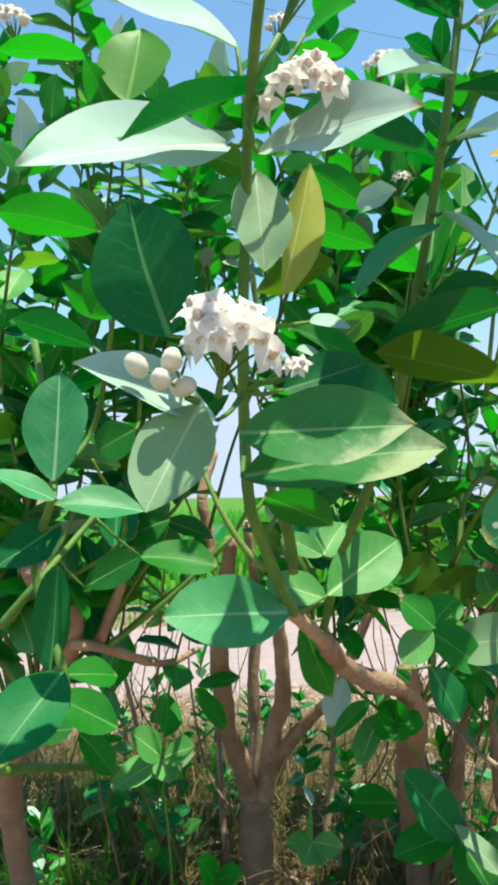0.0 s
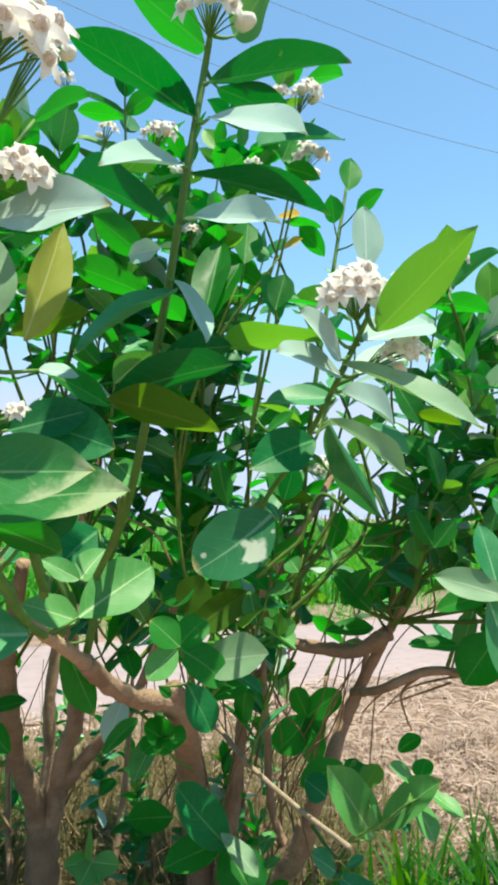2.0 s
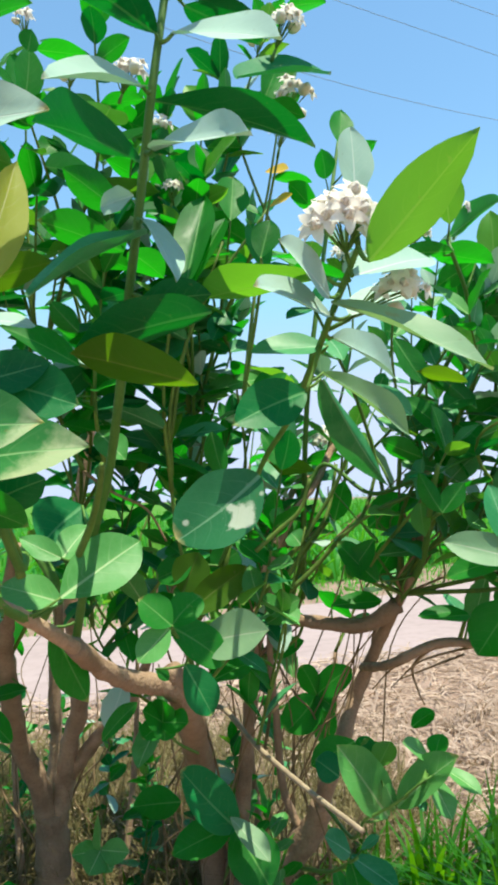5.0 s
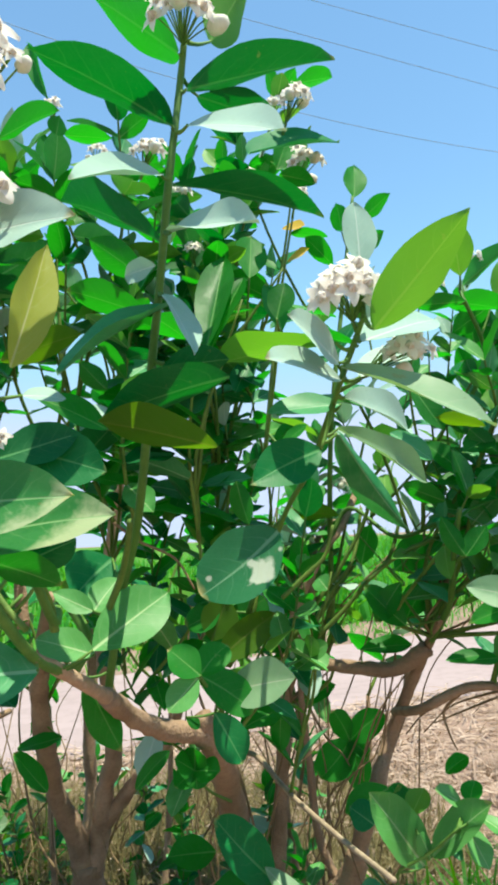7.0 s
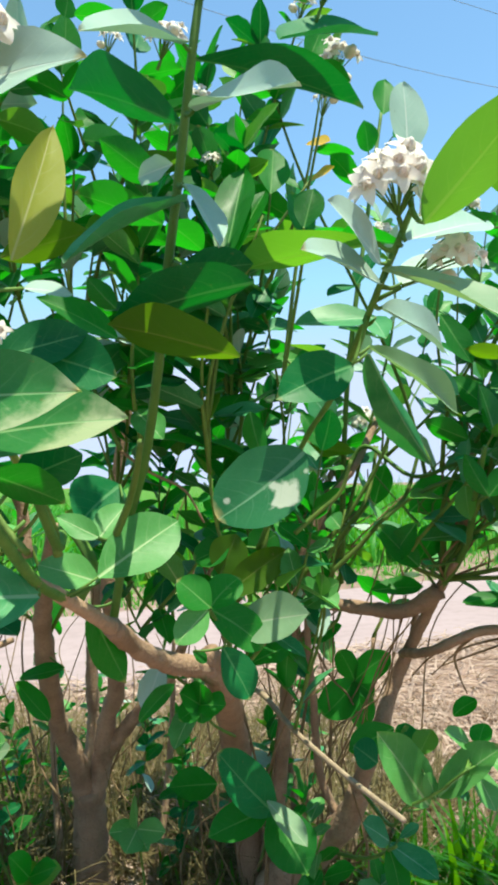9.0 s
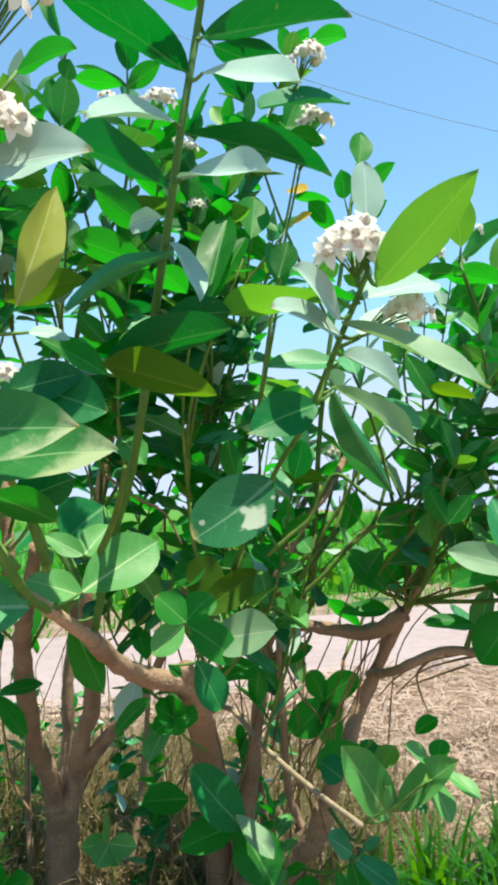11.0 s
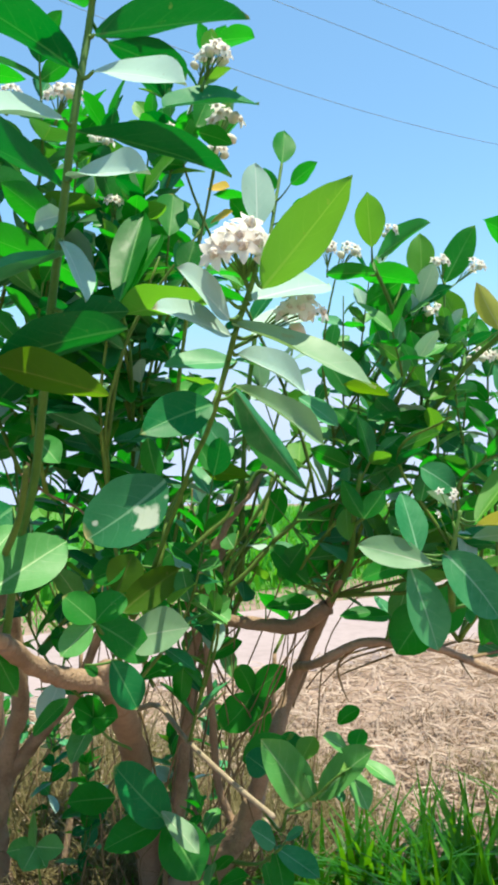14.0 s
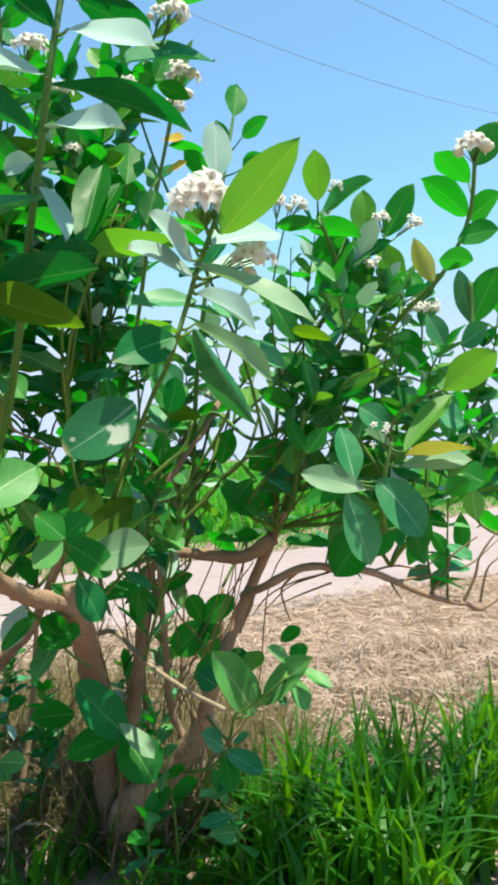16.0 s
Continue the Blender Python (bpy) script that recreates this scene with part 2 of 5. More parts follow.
def tube(line, r0, r1, sides=8, knobs=0.0, seed=0):
    """Vertices and faces of a tapering round stem along a line, with swollen nodes."""
    rng = np.random.RandomState(seed)
    verts, faces = [], []
    side = None
    for i, q in enumerate(line):
        ahead = (line[min(i + 1, len(line) - 1)] - line[max(i - 1, 0)]).normalized()
        if side is None:
            side = ahead.cross(Vector((0.31, 0.2, 0.93))).normalized()
        side = (side - ahead * side.dot(ahead)).normalized()
        other = ahead.cross(side)
        t = i / max(1, len(line) - 1)
        r = r0 + (r1 - r0) * t
        r *= 1 + 0.35 * knobs * (rng.rand() - 0.4)
        for k in range(sides):
            w = 2 * math.pi * k / sides
            rr = r * (1 + knobs * 0.35 * (rng.rand() - 0.5))
            verts.append(q + side * (math.cos(w) * rr) + other * (math.sin(w) * rr))
    n = len(line)
    for i in range(n - 1):
        for k in range(sides):
            a, b = i * sides + k, i * sides + (k + 1) % sides
            faces.append((a, b, b + sides, a + sides))
    faces.append(tuple(reversed(range(sides))))
    faces.append(tuple(range((n - 1) * sides, n * sides)))
    return verts, faces


# ---- ground ----
def ground_sheet():
    g = np.linspace(-1, 1, 121)
    xs = np.sinh(g * 7.0) / np.sinh(7.0) * 3000 + 0.5
    ys = np.sinh(g * 7.0) / np.sinh(7.0) * 3000 + 2.2
    verts, faces = [], []
    for y in ys:
        for x in xs:
            near = max(0.0, 1 - abs(y - 2.0) / 2.0) * max(0.0, 1 - abs(x - 0.5) / 6)
            verts.append((x, y, near * 0.05 * (noise.noise((x * 1.7, y * 1.7, 0)) - 0.1) + near * 0.02 * noise.noise((x * 7, y * 7, 3))))
    n = len(xs)
    for j in range(n - 1):
        for i in range(n - 1):
            faces.append((j * n + i, j * n + i + 1, (j + 1) * n + i + 1, (j + 1) * n + i))
    tagged(new("ground", mesh_of("ground", verts, faces, SOIL)), "dry pinkish brown soil verge strewn with straw", "ground", kind="structure")


def strip(name, near, far, z, material, label, category):
    xs = np.linspace(-60, 120, 91)
    verts = [(x, f(x) + 0.18 * noise.noise((x * 0.8, s * 5.0, 0)) + 0.05 * noise.noise((x * 4, s * 5.0, 1)), z) for s, f in enumerate((near, far)) for x in xs]
    faces = [(i, i + 1, 91 + i + 1, 91 + i) for i in range(90)]
    tagged(new(name, mesh_of(name, verts, faces, material)), label, category, kind="structure")


def road_near(x):
    return 4.35 + 0.25 * max(x, -30) if x < 6 else 5.85 + 0.42 * (x - 6)


def road_far(x):
    return 6.9 + 0.32 * max(x, -12) if x < 4 else 8.18 + 0.72 * (x - 4)


ground_sheet()
strip("road", road_near, road_far, 0.006, DUST, "pale dusty dirt road behind the shrubs", "dirt road")
strip("field", lambda x: road_far(x) + 1.6, lambda x: road_far(x) + 900, 0.012, TURF, "flat green crop field reaching the horizon", "field")


def blades(name, count, spot, height, width, lean, material, label, category, segments=3, seed=1):
    """Many separate tapering, bent blades as one mesh. spot(rng) gives x, y, z and a size."""
    rng = np.random.RandomState(seed)
    verts, faces = [], []
    for _ in range(count):
        x, y, z, size = spot(rng)
        h = height * size * rng.uniform(0.55, 1.1)
        turn, bend = rng.uniform(0, 2 * math.pi), rng.uniform(*lean)
        w = width * rng.uniform(0.6, 1.2)
        dx, dy = math.cos(turn), math.sin(turn)
        face = turn + math.pi / 2 + rng.uniform(-0.6, 0.6)
        sx, sy = math.cos(face), math.sin(face)
        start = len(verts)
        for i in range(segments + 1):
            t = i / segments
            out, up = h * bend * t * t, h * (t - 0.45 * min(bend, 1.4) * t * t)
            half = w / 2 * (1 - t**1.6) + 0.0004
            verts.append((x + dx * out - sx * half, y + dy * out - sy * half, z + up))
            verts.append((x + dx * out + sx * half, y + dy * out + sy * half, z + up))
        for i in range(segments):
            a = start + 2 * i
            faces.append((a, a + 1, a + 3, a + 2))
    return tagged(new(name, mesh_of(name, verts, faces, material)), label, category, kind="stuff")


TUFTS = {}


def front_grass(rng):
    if "spots" not in TUFTS:
        spots = []
        while len(spots) < 600:
            x, y = (rng.uniform(-2.6, 4.4) if len(spots) < 410 else rng.normal(0.7, 3.5)), rng.uniform(1.0, 3.2)
            fade = 0.10 * max(0.0, abs(x - 0.7) - 1.6) + 0.25 * noise.noise((x * 0.9, 4, 2)) * (abs(x - 0.7) > 1.6)
            far = (2.02 if x > 0.5 else 2.95) + 0.3 * noise.noise((x * 1.3, 0, 7))
            near = 1.4 + 0.3 * noise.noise((x * 1.1, 0, 3))
            clear = (abs(x - 0.04) < 0.2 and 1.75 < y < 2.4) or (abs(x - 0.47) < 0.08 and 1.7 < y < 2.1)
            if near + fade < y < far - fade and not clear:
                spots.append((x, y, 0.8 + 0.5 * noise.noise((x * 2, y * 2, 5))))
        TUFTS["spots"] = spots
    x, y, size = TUFTS["spots"][rng.randint(len(TUFTS["spots"]))]
    return x + rng.normal(0, 0.04), y + rng.normal(0, 0.04), -0.01, max(0.3, size) * (0.95 if x > 0.75 else 0.45 if x > -0.3 else 0.7)


blades("green_grass", 7600, front_grass, 0.47, 0.029, (0.06, 1.15), GRASS, "lush long green grass blades at the foot of the shrubs", "grass", 4, 3)


def by_trunk(x, y):
    """The ground kept clear so that the camera sees the forked trunk."""
    return 1.3 < y < 2.12 and -0.16 < x < 0.2


def under_grass(rng):
    while True:
        x, y = rng.uniform(-1.6, 1.3) if rng.rand() < 0.7 else rng.uniform(-2.2, 5.5), rng.uniform(1.9, 3.4)
        open_ground = min(1.0, max(0.0, (x - 0.8) / 0.5))
        thick = 0.6 + 0.9 * noise.noise((x * 2.2, y * 2.2, 9)) - open_ground * max(0.0, y - 2.55) * 1.6
        if rng.rand() < thick and not by_trunk(x, y):
            return x, y, -0.01, rng.uniform(0.5, 1.2) * (1 - 0.35 * open_ground)


blades("dry_grass", 13000, under_grass, 0.40, 0.006, (0.2, 1.5), HAY, "dead straw-coloured grass standing under the shrubs", "dry grass", 3, 4)


TUSSOCKS = [(x, 2.75 + 0.45 * noise.noise((x * 3.1, 2, 0)) + 0.35 * (i % 3), 0.6 + 0.5 * noise.noise((x * 5, 1, 4))) for i, x in enumerate(np.linspace(0.75, 3.4, 34))]


def tussock(rng):
    x, y, size = TUSSOCKS[rng.randint(len(TUSSOCKS))]
    return x + rng.normal(0, 0.06), y + rng.normal(0, 0.06), -0.01, max(0.3, size)


blades("dry_tussocks", 4200, tussock, 0.26, 0.005, (0.3, 1.5), STRAW, "low tussocks of dead grass along the road verge", "dry grass", 3, 8)


def litter(name, count, spot, long, width, material, label, category, seed):
    """Loose bent strands lying in a tangle, as one mesh."""
    rng = np.random.RandomState(seed)
    verts, faces = [], []
    for _ in range(count):
        x, y, lift = spot(rng)
        turn, bow = rng.uniform(0, 2 * math.pi), rng.uniform(-0.7, 0.7)
        size, w = long * rng.uniform(0.4, 1.3), width * rng.uniform(0.6, 1.3)
        z, climb = rng.uniform(0.004, lift), rng.uniform(-0.12, 0.35) if rng.rand() < 0.7 else rng.uniform(0.4, 1.1)
        start = len(verts)
        for i in range(4):
            t = i / 3
            a = turn + bow * t
            cx, cy, cz = x + math.cos(a) * size * t, y + math.sin(a) * size * t, max(0.006, z + climb * size * t * (1.3 - t))
            half = w / 2 * (1 - 0.6 * t)
            verts.append((cx - math.sin(a) * half, cy + math.cos(a) * half, cz))
            verts.append((cx + math.sin(a) * half, cy - math.cos(a) * half, cz + w * 0.4))
        for i in range(3):
            a = start + 2 * i
            faces.append((a, a + 1, a + 3, a + 2))
    return tagged(new(name, mesh_of(name, verts, faces, material)), label, category, kind="stuff")


def verge(rng):
    x = rng.uniform(-3.0, 7.0) if rng.rand() < 0.8 else rng.normal(1.5, 6.0)
    y = 1.9 + (road_near(x) + 0.15 - 1.9) * rng.rand() ** 1.2 - (rng.rand() ** 3) * 2.5 * (abs(x - 1.5) > 2.8)
    return x, y, 0.07 if y < 3.2 else 0.03


litter("straw_litter", 26000, verge, 0.15, 0.0085, STRAW, "flattened dry straw littering the road verge", "straw", 5)


def far_verge(rng):
    x = rng.uniform(-6, 16)
    return x, road_far(x) + rng.uniform(0.0, 2.2), 0.0, rng.uniform(0.4, 1.1)


blades("verge_weeds", 3500, far_verge, 0.3, 0.02, (0.3, 1.6), CROP, "low green and dry weeds along the far road edge", "weeds", 2, 6)


def crop(rng):
    x = rng.uniform(-9, 26)
    far = rng.rand() ** 1.7 * 30
    tall = 1.0 + (0.75 if x > 9 else 0.0) * min(1.0, (x - 9) / 3 if x > 9 else 0)
    return x, road_far(x) + 1.6 + far, 0.0, tall * (0.85 + 0.3 * noise.noise((x * 0.5, far * 0.5, 1)))


blades("field_crop", 10000, crop, 1.12, 0.07, (0.2, 1.0), CROP, "dense bright green crop standing in the field", "crop", 3, 7)


# ---- overhead cables ----
def cable(*points):
    v, q = tube(smooth_line(points, 8), 0.010, 0.010, 6)
    tagged(new("power_cable", mesh_of("power_cable", v, q, RUBBER)), "thin dark overhead power cable sagging across the sky", "cable", "overhead cables")


cable((-24.755, 19.056, 26.335), (-13.852, 20.044, 21.165), (-2.948, 21.031, 17.567), (7.956, 22.018, 15.542), (18.860, 23.005, 15.089), (29.764, 23.992, 16.209), (40.668, 24.980, 18.901))
cable((-13.177, 20.304, 21.600), (-5.164, 20.942, 20.445), (2.849, 21.581, 19.290), (10.862, 22.219, 18.135), (18.875, 22.858, 16.980), (26.888, 23.496, 15.825), (34.901, 24.135, 14.670))
cable((3.051, 21.779, 20.845), (7.010, 22.024, 20.271), (10.969, 22.269, 19.696), (14.928, 22.515, 19.121), (18.887, 22.760, 18.547), (22.846, 23.005, 17.972), (26.805, 23.250, 17.397))

# ---- leaves ----
def leaf_shape(form, nu=16, nv=6):
    """A leathery leaf of length 1 along x and width 1: 0 lightly cupped, 1 arched, 2 with waved edges; +3, +6 and +9 for other outlines."""
    verts, uvs, faces = [], [], []
    outline, form = form // 3, form % 3
    broad, blunt, tip = ((0.96, 0.74, 0.80), (1.10, 0.66, 0.66), (0.88, 0.70, 0.92), (1.06, 0.52, 0.56))[outline]
    for i in range(nu + 1):
        u = 0.5 - 0.5 * math.cos(math.pi * i / nu)
        w = 0.5 * math.sin(math.pi * min(1.0, u**broad)) ** blunt if 0 < i < nu else 0.0
        w *= min(1.0, (1 - u) / 0.16) ** (tip - 0.5) if u > 0.84 else 1.0
        w = max(w, 0.045 if u < 0.5 else 0.003)
        for j in range(nv + 1):
            v = 2 * j / nv - 1
            edge = abs(v) ** 1.3
            z = 0.055 * edge * w * 2 - 0.012 * (1 - abs(v))
            z += (0.016, 0.032, 0.016)[form] * 4 * u * (1 - u)
            z += (0.012, 0.016, 0.026)[form] * math.sin(u * (9, 8, 11)[form] + v * 1.4) * edge * min(1.0, 4 * u)
            z += (0.05, -0.06, 0.04)[form] * v * w * (2 * u - 1) - 0.04 * max(0.0, u - 0.7)
            rim = w * (1 + 0.025 * edge * math.sin(13 * u + 3 * outline + (2 if v > 0 else 0)) + 0.05 * edge * (0.5 - u) * (1 if v > 0 else -1) * (outline - 1))
            verts.append((u, v * rim + 0.025 * (outline - 1) * math.sin(math.pi * u), z))
            uvs.append((u, 0.5 + v * w / 1.1))
    for i in range(nu):
        for j in range(nv):
            a = i * (nv + 1) + j
            faces.append((a, a + nv + 1, a + nv + 2, a + 1))
    return verts, faces, uvs


LEAF_MESH = {}


def leaf_mesh(form, material):
    key = form, material.name
    if key not in LEAF_MESH:
        v, q, uv = leaf_shape(form)
        LEAF_MESH[key] = mesh_of("leaf", v, q, material, uv)
    return LEAF_MESH[key]


def leaf_pose(base, tip, width, roll):
    base, ahead = Vector(base), Vector(tip) - Vector(base)
    size = ahead.length
    ahead.normalize()
    ref = Vector((0, 0, 1)) - ahead * ahead.z
    if ref.length < 0.05:
        ref = Vector((0, -1, 0)) + ahead * ahead.y
    ref.normalize()
    up = Matrix.Rotation(radians(roll), 3, ahead) @ ref
    across = up.cross(ahead)
    m = Matrix((ahead * size, across * width, up * size)).transposed().to_4x4()
    m.translation = base
    return m


def leaf(shrub, base, tip, width, roll, form=0, material=None):
    if form < 3:
        form += 3 * ((1, 3, 1) if base[2] < 1.12 else (0, 1, 2))[int(abs(base[0] * 7919 + base[2] * 6133)) % 3]
    ob = under(shrub, "leaf", leaf_mesh(form, material or GREEN), leaf_pose(base, tip, width, roll), base=shrub.location)
    if material in NOTES:
        tagged(ob, NOTES[material])
    return ob


NOTES = {GLAUCOUS: "blue-green leaf with a dull bloom", SUNLIT: "lighter green leaf with sunlight in its colour", FRESH_BACKLIT: "fresh yellow-green leaf with backlight put into its colour", SUN_WHITE: "leaf with pale bloom and sun glare in its colour", YELLOWED: "yellowing leaf", OLIVE: "olive green leaf lit through", SPOTTED: "round leaf with pale spots and a painted sun fleck", PALE: "pale leaf with sunlight in its colour", SHADED: "thick dark green leaf with shade in its colour", LIT_TIP: "green leaf with dust and sunlight painted at the tip", ORANGE: "withered orange leaf"}


LINES = []


def nearest(q, reach):
    """The nearest place on a stem already built, within reach, or None."""
    best, found = reach, None
    for line in LINES:
        for a, b in zip(line, line[1:]):
            way = b - a
            t = max(0.0, min(1.0, (q - a).dot(way) / max(1e-9, way.dot(way))))
            p = a + way * t
            if (p - q).length < best:
                best, found = (p - q).length, p
    return found


def stem(shrub, name, r0, r1, *points, young=None):
    line = smooth_line(points, 6)
    LINES.append(line)
    material = DEAD if name == "dead_stick" else SHOOT if name == "shoot" else TWIG if name == "bare_twig" or (name == "twig" and young is False) else (BARK if r0 > 0.0093 else YOUNG) if young is None else (YOUNG if young else BARK)
    v, q = tube(line, r0, r1, 10 if r0 > 0.012 else 7, 0.5 if material is BARK else 0.2, int(abs(points[0][0]) * 1000) % 997)
    return under(shrub, name, mesh_of(name, v, q, material), None, "", shrub.location)


# ---- flowers ----
def flower_shape():
    """A crown flower of radius 1, facing z: five pointed, curled-back petals and a five-lobed crown."""
    verts, faces = [], []
    for p in range(5):
        turn = 2 * math.pi * p / 5
        c, s = math.cos(turn), math.sin(turn)
        start = len(verts)
        for i in range(6):
            t = i / 5
            r = 0.16 + 0.84 * t
            half = 0.29 * math.sin(math.pi * min(1, 0.26 + 0.74 * t)) ** 0.75 * (1 - 0.25 * t) + 0.012
            for j in (-1, 0, 1):
                x, y = r, j * half
                z = 0.05 * math.sin(math.pi * t) - 0.05 * t * t + 0.07 * abs(j) * (1 - t) + 0.05 * j * t
                verts.append((c * x - s * y, s * x + c * y, z))
        for i in range(5):
            for j in range(2):
                a = start + i * 3 + j
                faces.append((a, a + 3, a + 4, a + 1))
    for p in range(5):
        turn = 2 * math.pi * (p + 0.5) / 5
        c, s = math.cos(turn), math.sin(turn)
        start = len(verts)
        for x, w, z in ((0.20, 0.07, -0.02), (0.30, 0.09, 0.10), (0.22, 0.08, 0.30), (0.10, 0.05, 0.40)):
            for y in (-w, w):
                verts.append((c * x - s * y, s * x + c * y, z))
        for x, w, z in ((0.05, 0.05, 0.36), (0.06, 0.05, 0.0)):
            for y in (-w, w):
                verts.append((c * x - s * y, s * x + c * y, z))
        for i in range(5):
            a = start + 2 * i
            faces.append((a, a + 2, a + 3, a + 1))
        faces.append((start + 10, start, start + 1, start + 11))
        faces.append((start, start + 10, start + 8, start + 6, start + 4, start + 2))
        faces.append((start + 1, start + 3, start + 5, start + 7, start + 9, start + 11))
    start = len(verts)
    for r, z in ((0.16, 0.0), (0.14, 0.36), (0.10, 0.44)):
        for k in range(10):
            w = 2 * math.pi * k / 10
            verts.append((r * math.cos(w), r * math.sin(w), z))
    for i in range(2):
        for k in range(10):
            a, b = start + i * 10 + k, start + i * 10 + (k + 1) % 10
            faces.append((a, b, b + 10, a + 10))
    faces.append(tuple(range(start + 20, start + 30)))
    return verts, faces


def bud_shape():
    verts, faces = [(0, 0, -0.9)], []
    rows = 6
    for i in range(1, rows):
        a = math.pi * i / rows
        for k in range(10):
            w = 2 * math.pi * k / 10
            r = 0.72 * math.sin(a) ** 0.8 * (1 + 0.10 * (k % 2))
            verts.append((r * math.cos(w), r * math.sin(w), -0.9 * math.cos(a) + (0.15 if i == rows - 1 else 0)))
    verts.append((0, 0, 1.0))
    for k in range(10):
        faces.append((0, 1 + (k + 1) % 10, 1 + k))
        for i in range(rows - 2):
            a, b = 1 + i * 10 + k, 1 + i * 10 + (k + 1) % 10
            faces.append((a, b, b + 10, a + 10))
        faces.append((len(verts) - 1, 1 + (rows - 2) * 10 + k, 1 + (rows - 2) * 10 + (k + 1) % 10))
    return verts, faces


FLOWER = mesh_of("flower", *flower_shape(), PETAL)
BUDS = mesh_of("bud", *bud_shape(), BUD)
bloom_rng = np.random.RandomState(11)


def flower_head(shrub, centre, foot, radius, flowers, buds):
    """An umbel: a forked green stalk with crown flowers and buds set round a dome."""
    centre, foot = Vector(centre), Vector(foot)
    foot = nearest(foot, 0.09) or foot
    neck = foot.lerp(centre, 0.35)
    verts, faces, heads = [], [], []
    flowers = round(flowers * 1.4)
    total = flowers + buds
    size = min(0.0168, max(0.0085, radius * 0.5))
    for i in range(total):
        a = i * 2.39996 + bloom_rng.uniform(-0.3, 0.3)
        h = 1 - 1.15 * (i + 0.5) / total
        flat = math.sqrt(max(0.0, 1 - h * h))
        out = Vector((flat * math.cos(a), flat * math.sin(a) - 0.75, h * 0.9)).normalized()
        heads.append((centre + out * radius * bloom_rng.uniform(0.5, 0.95), out))
    lines = [([foot, neck], 0.0026)]
    for q, out in heads:
        lines.append(([neck, neck.lerp(q, 0.55) + Vector((0, 0, 0.1 * radius)), q - out * size * 0.2], 0.0009))
    for line, r in lines:
        v, q = tube(smooth_line(line, 3), r, r * 0.8, 5)
        faces += [tuple(k + len(verts) for k in face) for face in q]
        verts += v
    stalk = under(shrub, "flower_umbel", mesh_of("flower_umbel", verts, faces, YOUNG), None, "white crown flowers and buds on green stalks", shrub.location)
    for i, (q, out) in enumerate(heads):
        turn = (out * 0.55 + Vector((0, -0.45, 0.1))).to_track_quat("Z", "Y").to_matrix().to_4x4() @ Matrix.Rotation(bloom_rng.uniform(0, 6.3), 4, "Z")
        is_bud = i >= flowers
        k = size * ((0.72 if flowers else 0.82) if is_bud else bloom_rng.uniform(0.85, 1.1))
        ob = new("bud" if is_bud else "flower", BUDS if is_bud else FLOWER)
        ob.parent = stalk
        ob.matrix_basis = Matrix.Translation(q) @ turn @ Matrix.Diagonal((k, k, k, 1))


# ---- shrubs ----
def shrub_root(x, y, label):
    root = new("milkweed_shrub", None)
    root.location = (x, y, 0)
    return tagged(root, label, "shrub", "flowering shrubs by the road")


shrub_a = shrub_root(0.016, 2.164, "large leafy milkweed shrub with forked brown trunk")
shrub_c = shrub_root(-0.55, 1.90, "slender leaning milkweed shrub with dark broad leaves")
shrub_b = shrub_root(0.47, 2.05, "milkweed shrub with broad grey-green leaves and white flowers")

stem(shrub_b, "trunk", 0.048, 0.017, (0.470, 2.050, -0.030), (0.455, 1.970, 0.120), (0.400, 1.820, 0.420), (0.352, 1.623, 0.621), (0.302, 1.363, 0.785), (0.268, 1.223, 0.875), (0.255, 1.200, 0.912))
stem(shrub_b, "branch", 0.020, 0.0135, (0.292, 1.278, 0.815), (0.263, 1.214, 0.871), (0.224, 1.188, 0.890), (0.176, 1.142, 0.913), (0.136, 1.083, 0.947), (0.101, 0.979, 1.000))
stem(shrub_b, "branch", 0.0125, 0.0060, (0.136, 1.083, 0.947), (0.101, 0.979, 1.000), (0.052, 0.857, 1.059), (0.035, 0.730, 1.096))
stem(shrub_b, "branch", 0.0060, 0.0032, (0.052, 0.857, 1.059), (0.035, 0.730, 1.096), (0.009, 0.624, 1.165), (-0.001, 0.582, 1.200), (-0.004, 0.546, 1.270), (-0.003, 0.520, 1.352), (0.000, 0.511, 1.406), (0.001, 0.482, 1.447), (0.007, 0.384, 1.467), (0.014, 0.348, 1.502))
stem(shrub_b, "branch", 0.008, 0.005, (0.062, 0.897, 1.048), (0.080, 0.909, 1.091), (0.046, 0.928, 1.142), (0.049, 0.808, 1.123), (0.035, 0.703, 1.189))
stem(shrub_b, "branch", 0.046, 0.026, (0.470, 2.000, 0.000), (0.484, 1.817, 0.188), (0.574, 1.729, 0.302), (0.630, 1.653, 0.414), (0.639, 1.605, 0.492))
stem(shrub_b, "branch", 0.0062, 0.0033, (0.099, 1.054, 0.981), (0.124, 0.925, 1.137), (0.144, 0.839, 1.218), (0.156, 0.721, 1.309), (0.164, 0.667, 1.397), (0.172, 0.636, 1.463), (0.183, 0.599, 1.564), (0.197, 0.598, 1.664), (0.202, 0.586, 1.706))
stem(shrub_b, "dead_stick", 0.0068, 0.0038, (0.341, 1.664, 0.692), (0.404, 1.609, 0.723), (0.444, 1.415, 0.697), (0.471, 1.139, 0.711), (0.469, 0.894, 0.755))
stem(shrub_b, "branch", 0.021, 0.007, (0.460, 2.000, 0.100), (0.478, 1.816, 0.321), (0.490, 1.776, 0.474), (0.496, 1.715, 0.688), (0.503, 1.655, 0.848), (0.544, 1.584, 0.985), (0.595, 1.654, 1.193), (0.726, 1.773, 1.278))
